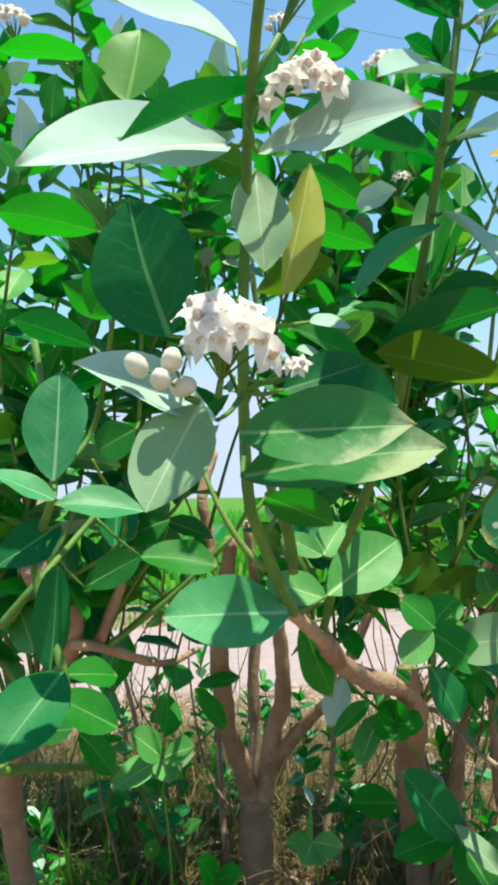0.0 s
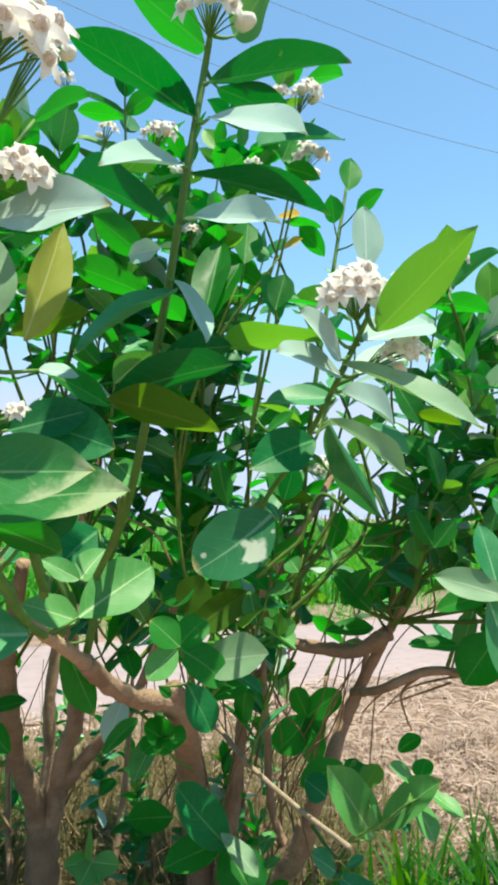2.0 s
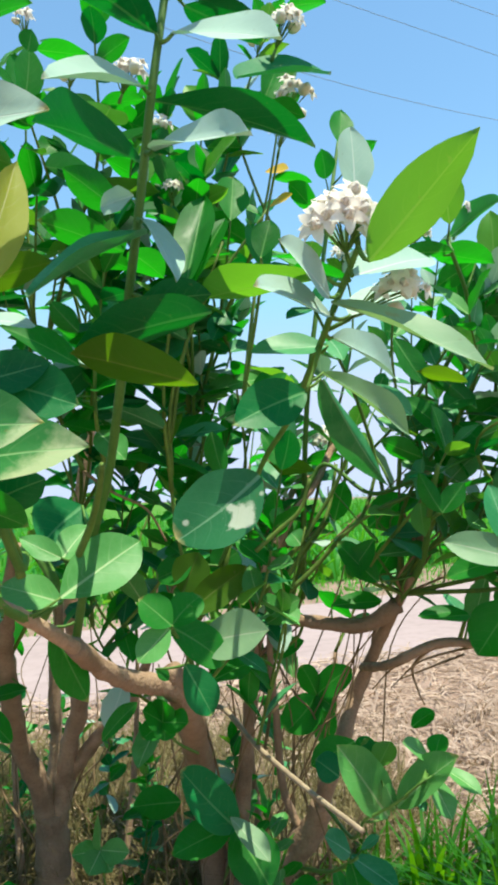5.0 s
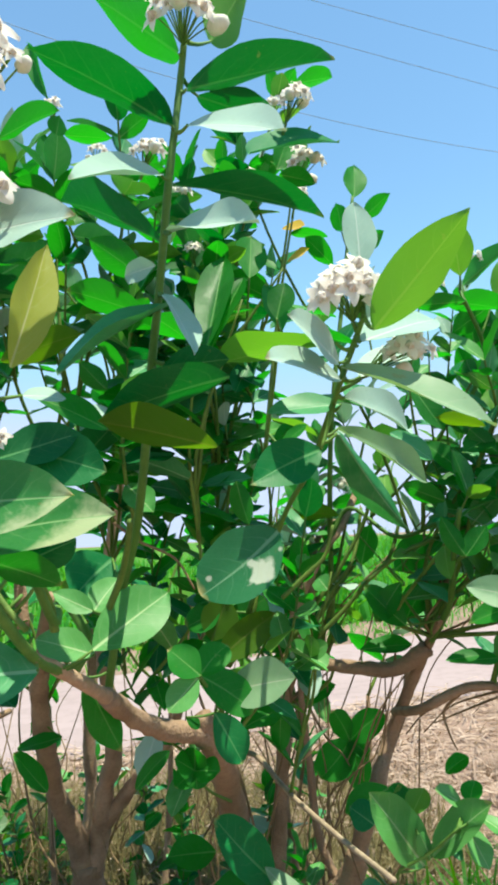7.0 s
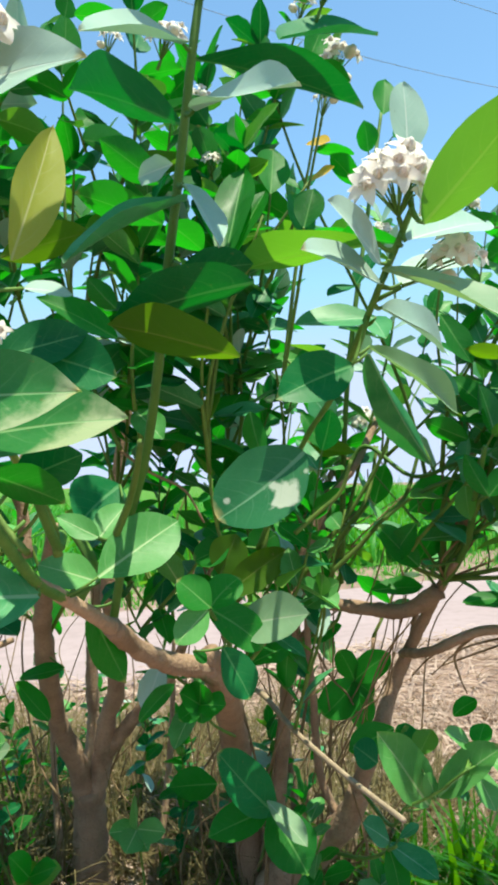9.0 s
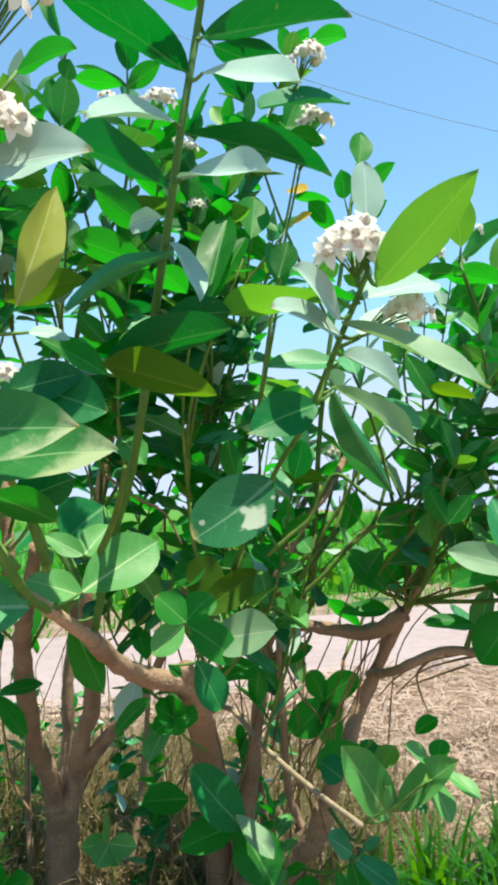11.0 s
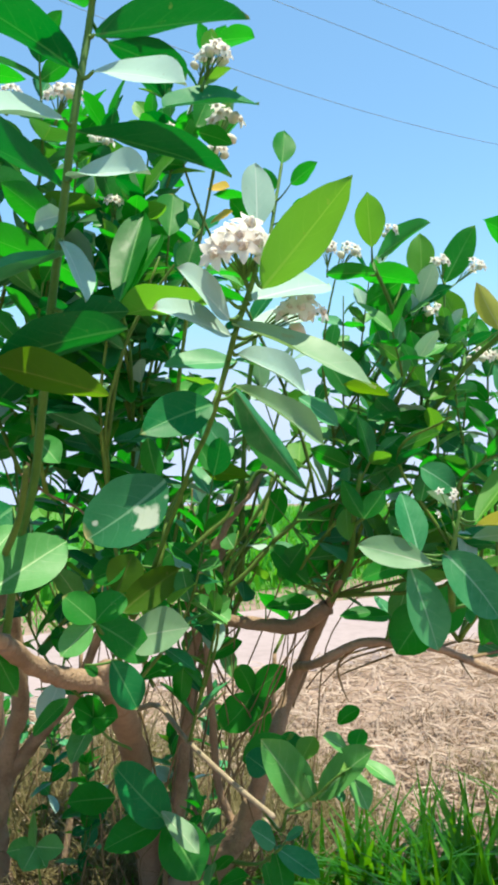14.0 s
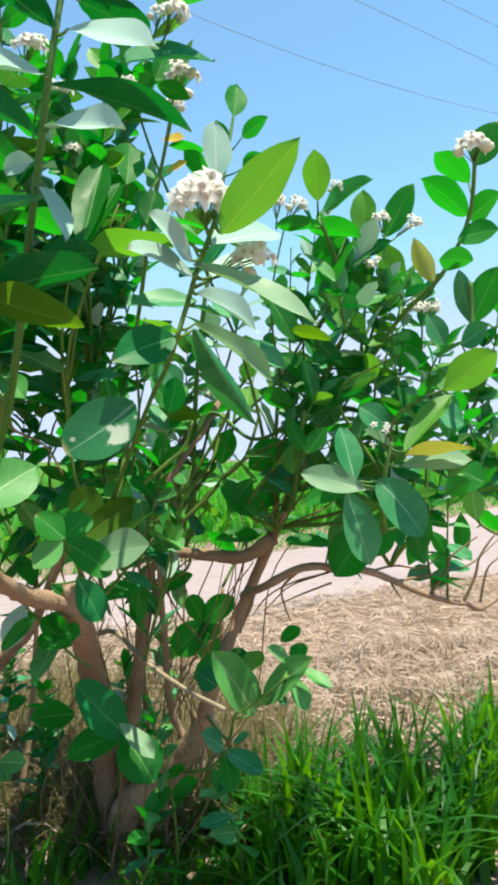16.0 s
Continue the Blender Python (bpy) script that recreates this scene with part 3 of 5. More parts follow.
stem(shrub_b, "branch", 0.011, 0.006, (0.617, 1.680, 0.376), (0.570, 1.694, 0.490), (0.544, 1.645, 0.685), (0.521, 1.595, 0.870), (0.520, 1.538, 1.032))
stem(shrub_b, "branch", 0.021, 0.008, (0.626, 1.655, 0.406), (0.659, 1.553, 0.603), (0.727, 1.593, 0.729), (0.749, 1.521, 0.843), (0.764, 1.421, 0.958), (0.753, 1.310, 1.032))
stem(shrub_b, "branch", 0.0085, 0.004, (0.764, 1.421, 0.958), (0.751, 1.265, 1.064), (0.708, 1.135, 1.166), (0.692, 1.066, 1.243))
stem(shrub_b, "branch", 0.018, 0.012, (0.755, 1.401, 0.961), (0.703, 1.458, 0.913), (0.627, 1.502, 0.915), (0.549, 1.547, 0.919), (0.503, 1.578, 0.902))
stem(shrub_b, "branch", 0.0105, 0.005, (0.730, 1.551, 0.801), (0.690, 1.301, 0.864), (0.749, 1.215, 0.916), (0.823, 1.188, 0.915), (0.901, 1.193, 0.902), (0.970, 1.201, 0.874), (1.070, 1.219, 0.832), (1.187, 1.252, 0.800), (1.338, 1.305, 0.797), (1.750, 1.350, 1.100))
stem(shrub_b, "bare_twig", 0.004, 0.0015, (1.070, 1.219, 0.832), (1.101, 1.196, 0.890), (1.101, 1.174, 0.927), (1.155, 1.153, 0.971))
stem(shrub_b, "bare_twig", 0.0045, 0.002, (1.187, 1.252, 0.800), (1.215, 1.241, 0.865), (1.226, 1.236, 0.913), (1.264, 1.220, 0.973))
stem(shrub_b, "bare_twig", 0.004, 0.0015, (0.970, 1.201, 0.874), (1.094, 1.231, 0.880), (1.200, 1.245, 0.892), (1.300, 1.261, 0.947))
stem(shrub_b, "bare_twig", 0.0035, 0.0015, (1.258, 1.280, 0.792), (1.274, 1.273, 0.871), (1.304, 1.261, 0.905))
stem(shrub_b, "bare_twig", 0.003, 0.0012, (0.901, 1.193, 0.902), (0.980, 1.217, 0.907), (1.046, 1.215, 0.898), (1.106, 1.225, 0.920))
stem(shrub_b, "bare_twig", 0.003, 0.0012, (0.958, 1.205, 0.879), (0.959, 1.184, 0.859), (0.968, 1.171, 0.840))
stem(shrub_b, "bare_twig", 0.0035, 0.0012, (0.749, 1.215, 0.916), (0.720, 1.258, 0.869), (0.726, 1.257, 0.826), (0.738, 1.254, 0.795))
stem(shrub_b, "bare_twig", 0.003, 0.0012, (0.823, 1.188, 0.913), (0.812, 1.278, 0.885), (0.771, 1.347, 0.851), (0.739, 1.413, 0.788))
stem(shrub_b, "branch", 0.0045, 0.0025, (0.350, 1.253, 1.074), (0.368, 1.155, 1.163), (0.370, 0.968, 1.251), (0.362, 0.811, 1.287), (0.349, 0.664, 1.330), (0.339, 0.569, 1.358), (0.342, 0.534, 1.383), (0.343, 0.512, 1.397))
stem(shrub_b, "branch", 0.006, 0.004, (0.476, 1.540, 1.059), (0.581, 1.503, 1.193), (0.633, 1.483, 1.267), (0.695, 1.379, 1.199), (0.746, 1.264, 1.223))
stem(shrub_b, "branch", 0.006, 0.004, (0.525, 1.542, 0.981), (0.633, 1.611, 1.084), (0.719, 1.633, 1.187), (0.753, 1.662, 1.300))
stem(shrub_b, "branch", 0.006, 0.004, (0.407, 1.453, 1.035), (0.361, 1.422, 0.951), (0.341, 1.380, 0.905), (0.394, 1.594, 0.771))
stem(shrub_b, "branch", 0.006, 0.003, (0.798, 0.955, 1.015), (0.744, 0.864, 1.089), (0.738, 0.842, 1.134), (0.747, 0.837, 1.177))
stem(shrub_b, "branch", 0.0055, 0.0035, (0.896, 1.223, 1.336), (0.919, 1.084, 1.442), (0.922, 0.943, 1.495), (0.939, 0.880, 1.586), (0.898, 0.806, 1.657))
stem(shrub_b, "branch", 0.006, 0.004, (0.923, 0.846, 1.293), (0.947, 0.886, 1.394), (0.943, 0.884, 1.471))
stem(shrub_b, "branch", 0.005, 0.0035, (0.806, 1.249, 1.434), (0.830, 1.183, 1.540), (0.700, 1.012, 1.610))
stem(shrub_b, "branch", 0.007, 0.004, (0.620, 1.650, 0.950), (0.600, 1.500, 1.400), (0.660, 1.500, 1.800), (0.720, 1.550, 2.080))
stem(shrub_c, "branch", 0.01, 0.006, (-0.286, 1.121, 0.976), (-0.235, 1.172, 0.956), (-0.162, 1.327, 0.896), (-0.115, 1.529, 0.879))
stem(shrub_c, "branch", 0.01, 0.006, (-0.249, 1.172, 0.965), (-0.206, 1.115, 1.054), (-0.192, 1.111, 1.097), (-0.178, 1.106, 1.167))
stem(shrub_c, "branch", 0.005, 0.003, (-0.240, 1.172, 0.956), (-0.127, 1.115, 1.044), (-0.029, 1.108, 1.139))
stem(shrub_c, "branch", 0.006, 0.004, (-0.320, 0.915, 1.039), (-0.277, 0.911, 1.089), (-0.246, 0.958, 1.135), (-0.210, 1.004, 1.187))
stem(shrub_c, "branch", 0.006, 0.004, (-0.212, 0.820, 0.967), (-0.204, 0.777, 1.015), (-0.246, 0.808, 1.127), (-0.194, 0.701, 1.219), (-0.227, 0.739, 1.371))
stem(shrub_c, "branch", 0.03, 0.02, (-0.550, 1.900, -0.020), (-0.550, 1.750, 0.300), (-0.500, 1.500, 0.650), (-0.299, 1.171, 0.966), (-0.307, 1.010, 1.108))
stem(shrub_c, "branch", 0.008, 0.005, (-0.359, 1.032, 0.818), (-0.331, 1.342, 0.707), (-0.280, 1.653, 0.579), (-0.258, 1.975, 0.294))
stem(shrub_b, "twig", 0.004, 0.0025, (0.292, 1.278, 0.815), (0.283, 1.132, 0.919), (0.246, 0.975, 0.993), (0.226, 0.922, 1.029))
stem(shrub_b, "twig", 0.003, 0.002, (0.283, 1.132, 0.919), (0.287, 1.053, 0.966), (0.286, 1.009, 0.993))
stem(shrub_b, "twig", 0.003, 0.002, (0.503, 1.578, 0.902), (0.460, 1.463, 0.896), (0.429, 1.368, 0.880))
stem(shrub_b, "twig", 0.003, 0.002, (0.549, 1.547, 0.919), (0.501, 1.396, 0.953), (0.474, 1.295, 0.978))
stem(shrub_b, "twig", 0.003, 0.002, (0.322, 1.391, 0.702), (0.267, 1.269, 0.768), (0.238, 1.205, 0.823))
stem(shrub_b, "twig", 0.004, 0.002, (0.690, 1.728, 0.537), (0.675, 1.719, 0.621), (0.663, 1.699, 0.705))
stem(shrub_b, "twig", 0.005, 0.003, (0.639, 1.605, 0.492), (0.647, 1.438, 0.484), (0.583, 1.185, 0.633))
stem(shrub_b, "twig", 0.003, 0.002, (0.583, 1.185, 0.633), (0.625, 1.147, 0.671), (0.658, 1.102, 0.722))
stem(shrub_b, "twig", 0.005, 0.003, (0.455, 1.970, 0.120), (0.437, 1.727, 0.316), (0.403, 1.458, 0.536))
stem(shrub_b, "twig", 0.005, 0.003, (0.574, 1.729, 0.302), (0.600, 1.459, 0.411), (0.588, 1.242, 0.542))
stem(shrub_a, "twig", 0.004, 0.002, (-0.120, 2.000, -0.010), (-0.210, 1.818, 0.379), (-0.192, 1.547, 0.650))
stem(shrub_a, "twig", 0.003, 0.002, (-0.040, 1.800, -0.010), (-0.082, 1.622, 0.324), (-0.085, 1.567, 0.388))
stem(shrub_b, "twig", 0.004, 0.002, (0.764, 1.421, 0.958), (0.731, 1.401, 0.996), (0.714, 1.400, 1.026))
stem(shrub_b, "twig", 0.004, 0.002, (0.726, 1.176, 1.144), (0.714, 1.126, 1.156), (0.700, 1.076, 1.162))
stem(shrub_b, "twig", 0.004, 0.002, (0.331, 1.425, 1.336), (0.300, 1.206, 1.474), (0.264, 1.003, 1.505))
stem(shrub_b, "twig", 0.004, 0.002, (0.331, 1.425, 1.336), (0.367, 1.286, 1.547), (0.367, 1.165, 1.685))
stem(shrub_b, "twig", 0.004, 0.002, (0.896, 1.223, 1.336), (0.909, 1.211, 1.503), (0.904, 1.206, 1.647))
stem(shrub_b, "twig", 0.004, 0.002, (0.896, 1.223, 1.336), (0.941, 1.200, 1.503), (0.950, 1.190, 1.646))
stem(shrub_b, "twig", 0.003, 0.002, (0.919, 1.084, 1.442), (0.986, 1.185, 1.502), (1.039, 1.270, 1.549))
stem(shrub_b, "twig", 0.003, 0.002, (0.359, 1.059, 1.348), (0.354, 0.945, 1.435), (0.340, 0.829, 1.482))
stem(shrub_c, "twig", 0.004, 0.002, (-0.178, 1.106, 1.167), (-0.158, 1.035, 1.437), (-0.145, 0.973, 1.585), (-0.149, 0.913, 1.721))
stem(shrub_c, "twig", 0.004, 0.002, (-0.200, 0.721, 1.220), (-0.172, 0.776, 1.277), (-0.140, 0.710, 1.363), (-0.113, 0.623, 1.442))

stem(shrub_b, "shoot", 0.0055, 0.004, (0.049, 0.809, 1.113), (0.043, 0.796, 1.149), (0.028, 0.743, 1.191), (0.016, 0.700, 1.222))
stem(shrub_b, "shoot", 0.005, 0.0035, (0.108, 0.868, 1.127), (0.124, 0.845, 1.165), (0.133, 0.802, 1.199), (0.138, 0.760, 1.235))
stem(shrub_b, "shoot", 0.0042, 0.003, (0.017, 0.809, 1.116), (-0.012, 0.826, 1.148), (-0.039, 0.843, 1.194), (-0.058, 0.880, 1.236))
stem(shrub_c, "shoot", 0.0042, 0.003, (-0.284, 1.223, 0.945), (-0.221, 1.168, 1.015), (-0.174, 1.132, 1.082), (-0.140, 1.110, 1.119))
stem(shrub_c, "shoot", 0.0042, 0.003, (-0.250, 1.223, 0.945), (-0.178, 1.218, 1.006), (-0.100, 1.214, 1.068), (-0.034, 1.209, 1.129), (0.007, 1.224, 1.200))
stem(shrub_c, "shoot", 0.004, 0.003, (-0.340, 1.016, 1.029), (-0.299, 1.011, 1.092), (-0.264, 1.026, 1.155), (-0.254, 1.052, 1.220))
stem(shrub_a, "trunk", 0.056, 0.044, (0.016, 2.164, -0.030), (0.014, 2.144, 0.073), (0.006, 2.129, 0.198), (0.003, 2.112, 0.338))
stem(shrub_a, "branch", 0.032, 0.016, (-0.002, 2.116, 0.290), (-0.024, 2.067, 0.420), (-0.062, 1.977, 0.552), (-0.077, 1.837, 0.721), (-0.080, 1.740, 0.864), (-0.065, 1.688, 0.962), (-0.043, 1.631, 1.105))
stem(shrub_a, "branch", 0.030, 0.014, (0.013, 2.114, 0.282), (0.043, 2.082, 0.424), (0.059, 2.045, 0.551), (0.084, 1.992, 0.641), (0.080, 1.939, 0.788), (0.065, 1.889, 0.929), (0.081, 1.874, 1.133), (0.126, 1.849, 1.424))
stem(shrub_a, "branch", 0.021, 0.010, (0.053, 2.080, 0.440), (0.112, 2.038, 0.524), (0.168, 1.980, 0.606), (0.224, 1.922, 0.681), (0.280, 1.858, 0.838), (0.368, 1.831, 1.055))
stem(shrub_a, "branch", 0.024, 0.014, (0.013, 2.303, 0.082), (-0.007, 2.312, 0.283), (0.008, 2.298, 0.458), (0.003, 2.271, 0.638), (0.018, 2.255, 0.846), (-0.011, 2.199, 1.126))
stem(shrub_a, "branch", 0.012, 0.008, (-0.276, 1.324, 0.945), (-0.253, 1.369, 1.010), (-0.234, 1.413, 1.081), (-0.209, 1.454, 1.203), (-0.229, 1.493, 1.347))
stem(shrub_a, "branch", 0.014, 0.01, (-0.086, 1.516, 1.046), (-0.090, 1.510, 1.130), (-0.101, 1.504, 1.202), (-0.076, 1.547, 1.300))
stem(shrub_b, "shoot", 0.0055, 0.004, (0.525, 1.438, 0.994), (0.585, 1.420, 1.050), (0.634, 1.403, 1.107), (0.690, 1.407, 1.158), (0.730, 1.416, 1.260))
stem(shrub_b, "shoot", 0.005, 0.0035, (0.466, 1.396, 1.003), (0.513, 1.378, 1.070), (0.560, 1.361, 1.136), (0.608, 1.341, 1.220), (0.639, 1.323, 1.305))
stem(shrub_b, "shoot", 0.005, 0.0035, (0.501, 1.443, 0.989), (0.556, 1.442, 1.074), (0.621, 1.450, 1.155), (0.658, 1.479, 1.266))
stem(shrub_b, "shoot", 0.004, 0.0028, (0.600, 1.305, 1.114), (0.662, 1.288, 1.161), (0.746, 1.268, 1.196), (0.835, 1.248, 1.230), (0.886, 1.229, 1.300))
stem(shrub_b, "shoot", 0.004, 0.003, (0.391, 1.139, 1.106), (0.430, 1.127, 1.142), (0.464, 1.116, 1.174), (0.479, 1.106, 1.225))
stem(shrub_b, "bare_twig", 0.003, 0.002, (0.110, 1.220, 1.249), (0.158, 1.216, 1.212), (0.217, 1.211, 1.180), (0.250, 1.213, 1.124))
stem(shrub_b, "shoot", 0.006, 0.0045, (0.312, 1.273, 0.978), (0.350, 1.258, 1.038), (0.364, 1.247, 1.100), (0.394, 1.279, 1.201), (0.483, 1.302, 1.286))
stem(shrub_b, "branch", 0.011, 0.008, (0.494, 1.544, 1.007), (0.528, 1.526, 1.095), (0.574, 1.507, 1.175), (0.619, 1.511, 1.230), (0.693, 1.566, 1.337))
stem(shrub_b, "branch", 0.01, 0.008, (0.797, 1.385, 1.028), (0.803, 1.372, 1.111), (0.807, 1.362, 1.182), (0.837, 1.398, 1.255))
stem(shrub_b, "branch", 0.01, 0.006, (0.780, 1.747, 0.657), (0.818, 1.727, 0.755), (0.827, 1.713, 0.840), (0.850, 1.699, 0.910))
stem(shrub_b, "bare_twig", 0.003, 0.0015, (0.939, 1.487, 0.853), (0.850, 1.505, 0.832), (0.786, 1.522, 0.797), (0.785, 1.634, 0.726))
stem(shrub_b, "bare_twig", 0.003, 0.0015, (0.953, 1.488, 0.827), (0.874, 1.506, 0.799), (0.832, 1.569, 0.763))
stem(shrub_b, "bare_twig", 0.003, 0.0015, (0.553, 1.664, 0.805), (0.598, 1.668, 0.722), (0.637, 1.667, 0.679), (0.691, 1.723, 0.579))
stem(shrub_b, "bare_twig", 0.0035, 0.0015, (0.550, 1.804, 0.540), (0.568, 1.781, 0.681), (0.537, 1.720, 0.794), (0.575, 1.649, 0.884))

# leaves near the camera
leaf(shrub_b, (-0.011, 0.473, 1.445), (-0.127, 0.377, 1.387), 0.071, -52, 0, SUN_WHITE)
leaf(shrub_b, (0.014, 0.450, 1.472), (-0.073, 0.385, 1.404), 0.039, 12, 0, SHADED)
leaf(shrub_b, (-0.058, 0.512, 1.319), (-0.091, 0.524, 1.430), 0.084, -84, 6, SHADED)
leaf(shrub_b, (-0.102, 0.587, 1.398), (-0.134, 0.590, 1.355), 0.046, 47, 0)
leaf(shrub_b, (-0.159, 0.912, 1.733), (-0.146, 0.952, 1.866), 0.101, 14, 0, FRESH_BACKLIT)
leaf(shrub_b, (-0.148, 0.918, 1.649), (-0.175, 0.959, 1.769), 0.090, -56, 0)
leaf(shrub_b, (-0.005, 0.467, 1.511), (-0.112, 0.474, 1.559), 0.059, -46, 1, SUN_WHITE)
leaf(shrub_b, (0.008, 0.454, 1.429), (0.104, 0.394, 1.428), 0.049, 68, 2, SUN_WHITE)
leaf(shrub_b, (0.007, 0.513, 1.445), (0.013, 0.489, 1.360), 0.045, 2, 2, PALE)
leaf(shrub_b, (0.031, 0.608, 1.377), (0.062, 0.642, 1.513), 0.046, 82, 1, YELLOWED)
leaf(shrub_b, (0.010, 0.677, 1.401), (0.089, 0.704, 1.439), 0.040, -52, 0, OLIVE)
leaf(shrub_b, (-0.030, 0.437, 1.258), (-0.058, 0.392, 1.193), 0.048, -30, 0, PALE)
leaf(shrub_b, (-0.006, 0.448, 1.241), (0.100, 0.418, 1.243), 0.055, 68, 0, LIT_TIP)
leaf(shrub_b, (-0.005, 0.480, 1.214), (0.126, 0.449, 1.231), 0.058, 56, 1, LIT_TIP)
leaf(shrub_b, (0.039, 0.731, 1.082), (-0.083, 0.670, 1.090), 0.076, -60, 0, GLAUCOUS)
leaf(shrub_b, (0.027, 0.545, 1.283), (0.097, 0.553, 1.306), 0.039, 70, 0, SHADED)
leaf(shrub_b, (0.031, 0.594, 1.305), (0.099, 0.615, 1.283), 0.045, -34, 0, SHADED)
leaf(shrub_b, (-0.021, 0.467, 1.251), (-0.101, 0.405, 1.280), 0.049, -53, 1, SUN_WHITE)
leaf(shrub_b, (0.013, 0.602, 1.200), (0.073, 0.624, 1.175), 0.045, -42, 0)
leaf(shrub_c, (-0.136, 0.623, 1.442), (-0.209, 0.563, 1.438), 0.047, 32, 0)
leaf(shrub_c, (-0.162, 0.730, 1.359), (-0.233, 0.688, 1.380), 0.043, 34, 0, SHADED)
leaf(shrub_c, (-0.189, 0.681, 1.218), (-0.193, 0.712, 1.332), 0.067, -14, 0, GLAUCOUS)
leaf(shrub_c, (-0.218, 0.777, 1.015), (-0.209, 0.768, 1.129), 0.047, -2, 0, SHADED)
leaf(shrub_c, (-0.171, 0.654, 1.045), (-0.204, 0.567, 0.994), 0.059, -28, 0, SHADED)
leaf(shrub_c, (-0.093, 0.623, 1.189), (-0.167, 0.602, 1.197), 0.039, -44, 1, GLAUCOUS)
leaf(shrub_c, (-0.171, 0.622, 1.200), (-0.224, 0.600, 1.225), 0.033, -38, 0, GLAUCOUS)
leaf(shrub_c, (-0.205, 0.764, 1.174), (-0.261, 0.727, 1.132), 0.048, -62, 0, SHADED)
leaf(shrub_c, (-0.212, 0.818, 1.002), (-0.162, 0.869, 0.989), 0.045, 41, 0)
leaf(shrub_c, (-0.175, 0.946, 0.902), (-0.250, 0.922, 0.949), 0.058, -53, 0)
leaf(shrub_c, (-0.169, 0.716, 1.666), (-0.248, 0.668, 1.647), 0.049, -0, 0)
leaf(shrub_c, (-0.302, 1.058, 1.792), (-0.293, 1.052, 1.862), 0.042, -22, 0)
leaf(shrub_c, (-0.321, 1.156, 1.817), (-0.301, 1.151, 1.884), 0.046, -34, 0)
leaf(shrub_c, (-0.336, 0.991, 1.356), (-0.315, 0.987, 1.412), 0.043, -39, 0)
leaf(shrub_c, (-0.224, 0.962, 1.082), (-0.147, 0.959, 1.123), 0.049, 71, 0)
leaf(shrub_c, (-0.155, 1.009, 1.118), (-0.047, 1.010, 1.105), 0.063, 44, 0)
leaf(shrub_a, (-0.192, 1.547, 0.650), (-0.252, 1.502, 0.717), 0.075, -60, 0, SUNLIT)
leaf(shrub_a, (-0.192, 1.547, 0.650), (-0.293, 1.510, 0.602), 0.069, -32, 0, SUNLIT)
leaf(shrub_a, (-0.192, 1.547, 0.650), (-0.121, 1.504, 0.687), 0.065, 50, 0, SUNLIT)
leaf(shrub_a, (-0.192, 1.547, 0.650), (-0.174, 1.510, 0.611), 0.069, -15, 0, SUNLIT)
leaf(shrub_a, (-0.085, 1.567, 0.388), (-0.116, 1.511, 0.462), 0.055, -89, 0)
leaf(shrub_a, (-0.085, 1.567, 0.388), (-0.026, 1.514, 0.431), 0.049, 51, 0)
leaf(shrub_a, (-0.064, 1.748, 0.645), (-0.138, 1.740, 0.741), 0.060, -42, 0)
leaf(shrub_a, (-0.029, 1.738, 0.767), (-0.131, 1.740, 0.748), 0.054, -27, 0)
leaf(shrub_b, (0.090, 0.836, 1.085), (0.186, 0.893, 1.145), 0.073, 52, 0, SUNLIT)
leaf(shrub_b, (0.091, 0.847, 1.078), (0.018, 0.878, 1.098), 0.048, -50, 0, SUNLIT)
leaf(shrub_b, (0.089, 0.882, 1.125), (0.123, 0.921, 1.166), 0.042, 36, 0, SUNLIT)
leaf(shrub_b, (0.089, 0.881, 1.127), (0.038, 0.887, 1.154), 0.031, -58, 0, SUNLIT)
leaf(shrub_b, (0.113, 0.971, 1.190), (0.060, 0.936, 1.140), 0.087, -58, 0, SHADED)
leaf(shrub_b, (0.029, 0.637, 1.192), (0.087, 0.624, 1.216), 0.049, -53, 0, SHADED)
leaf(shrub_b, (0.039, 0.559, 1.296), (0.118, 0.549, 1.271), 0.050, 76, 0, SHADED)
leaf(shrub_b, (0.116, 0.695, 1.331), (0.043, 0.672, 1.364), 0.043, -55, 0)
leaf(shrub_b, (0.070, 1.002, 1.025), (0.118, 1.061, 0.905), 0.052, -72, 0)
leaf(shrub_b, (0.138, 1.227, 0.795), (0.196, 1.207, 0.858), 0.033, 60, 0)
leaf(shrub_b, (0.218, 1.090, 0.938), (0.239, 1.089, 0.920), 0.020, 51, 0)
leaf(shrub_b, (0.049, 0.552, 1.338), (0.084, 0.566, 1.338), 0.026, 42, 1, SUN_WHITE)
leaf(shrub_b, (0.187, 0.591, 1.618), (0.057, 0.528, 1.647), 0.068, -2, 6, SHADED)
leaf(shrub_b, (0.197, 0.589, 1.695), (0.108, 0.660, 1.815), 0.079, 36, 0)
leaf(shrub_b, (0.203, 0.592, 1.659), (0.377, 0.642, 1.745), 0.071, -2, 6, SHADED)
leaf(shrub_b, (0.232, 0.609, 1.726), (0.280, 0.628, 1.822), 0.055, -68, 0, FRESH_BACKLIT)
leaf(shrub_b, (0.220, 0.638, 1.683), (0.317, 0.710, 1.703), 0.058, 0, 0, SHADED)
leaf(shrub_b, (0.202, 0.579, 1.612), (0.277, 0.491, 1.558), 0.060, 44, 0, SUN_WHITE)
leaf(shrub_b, (0.298, 0.766, 1.696), (0.453, 0.860, 1.779), 0.080, 34, 0, SHADED)
leaf(shrub_b, (0.187, 0.618, 1.570), (0.362, 0.669, 1.568), 0.065, 4, 1, SHADED)
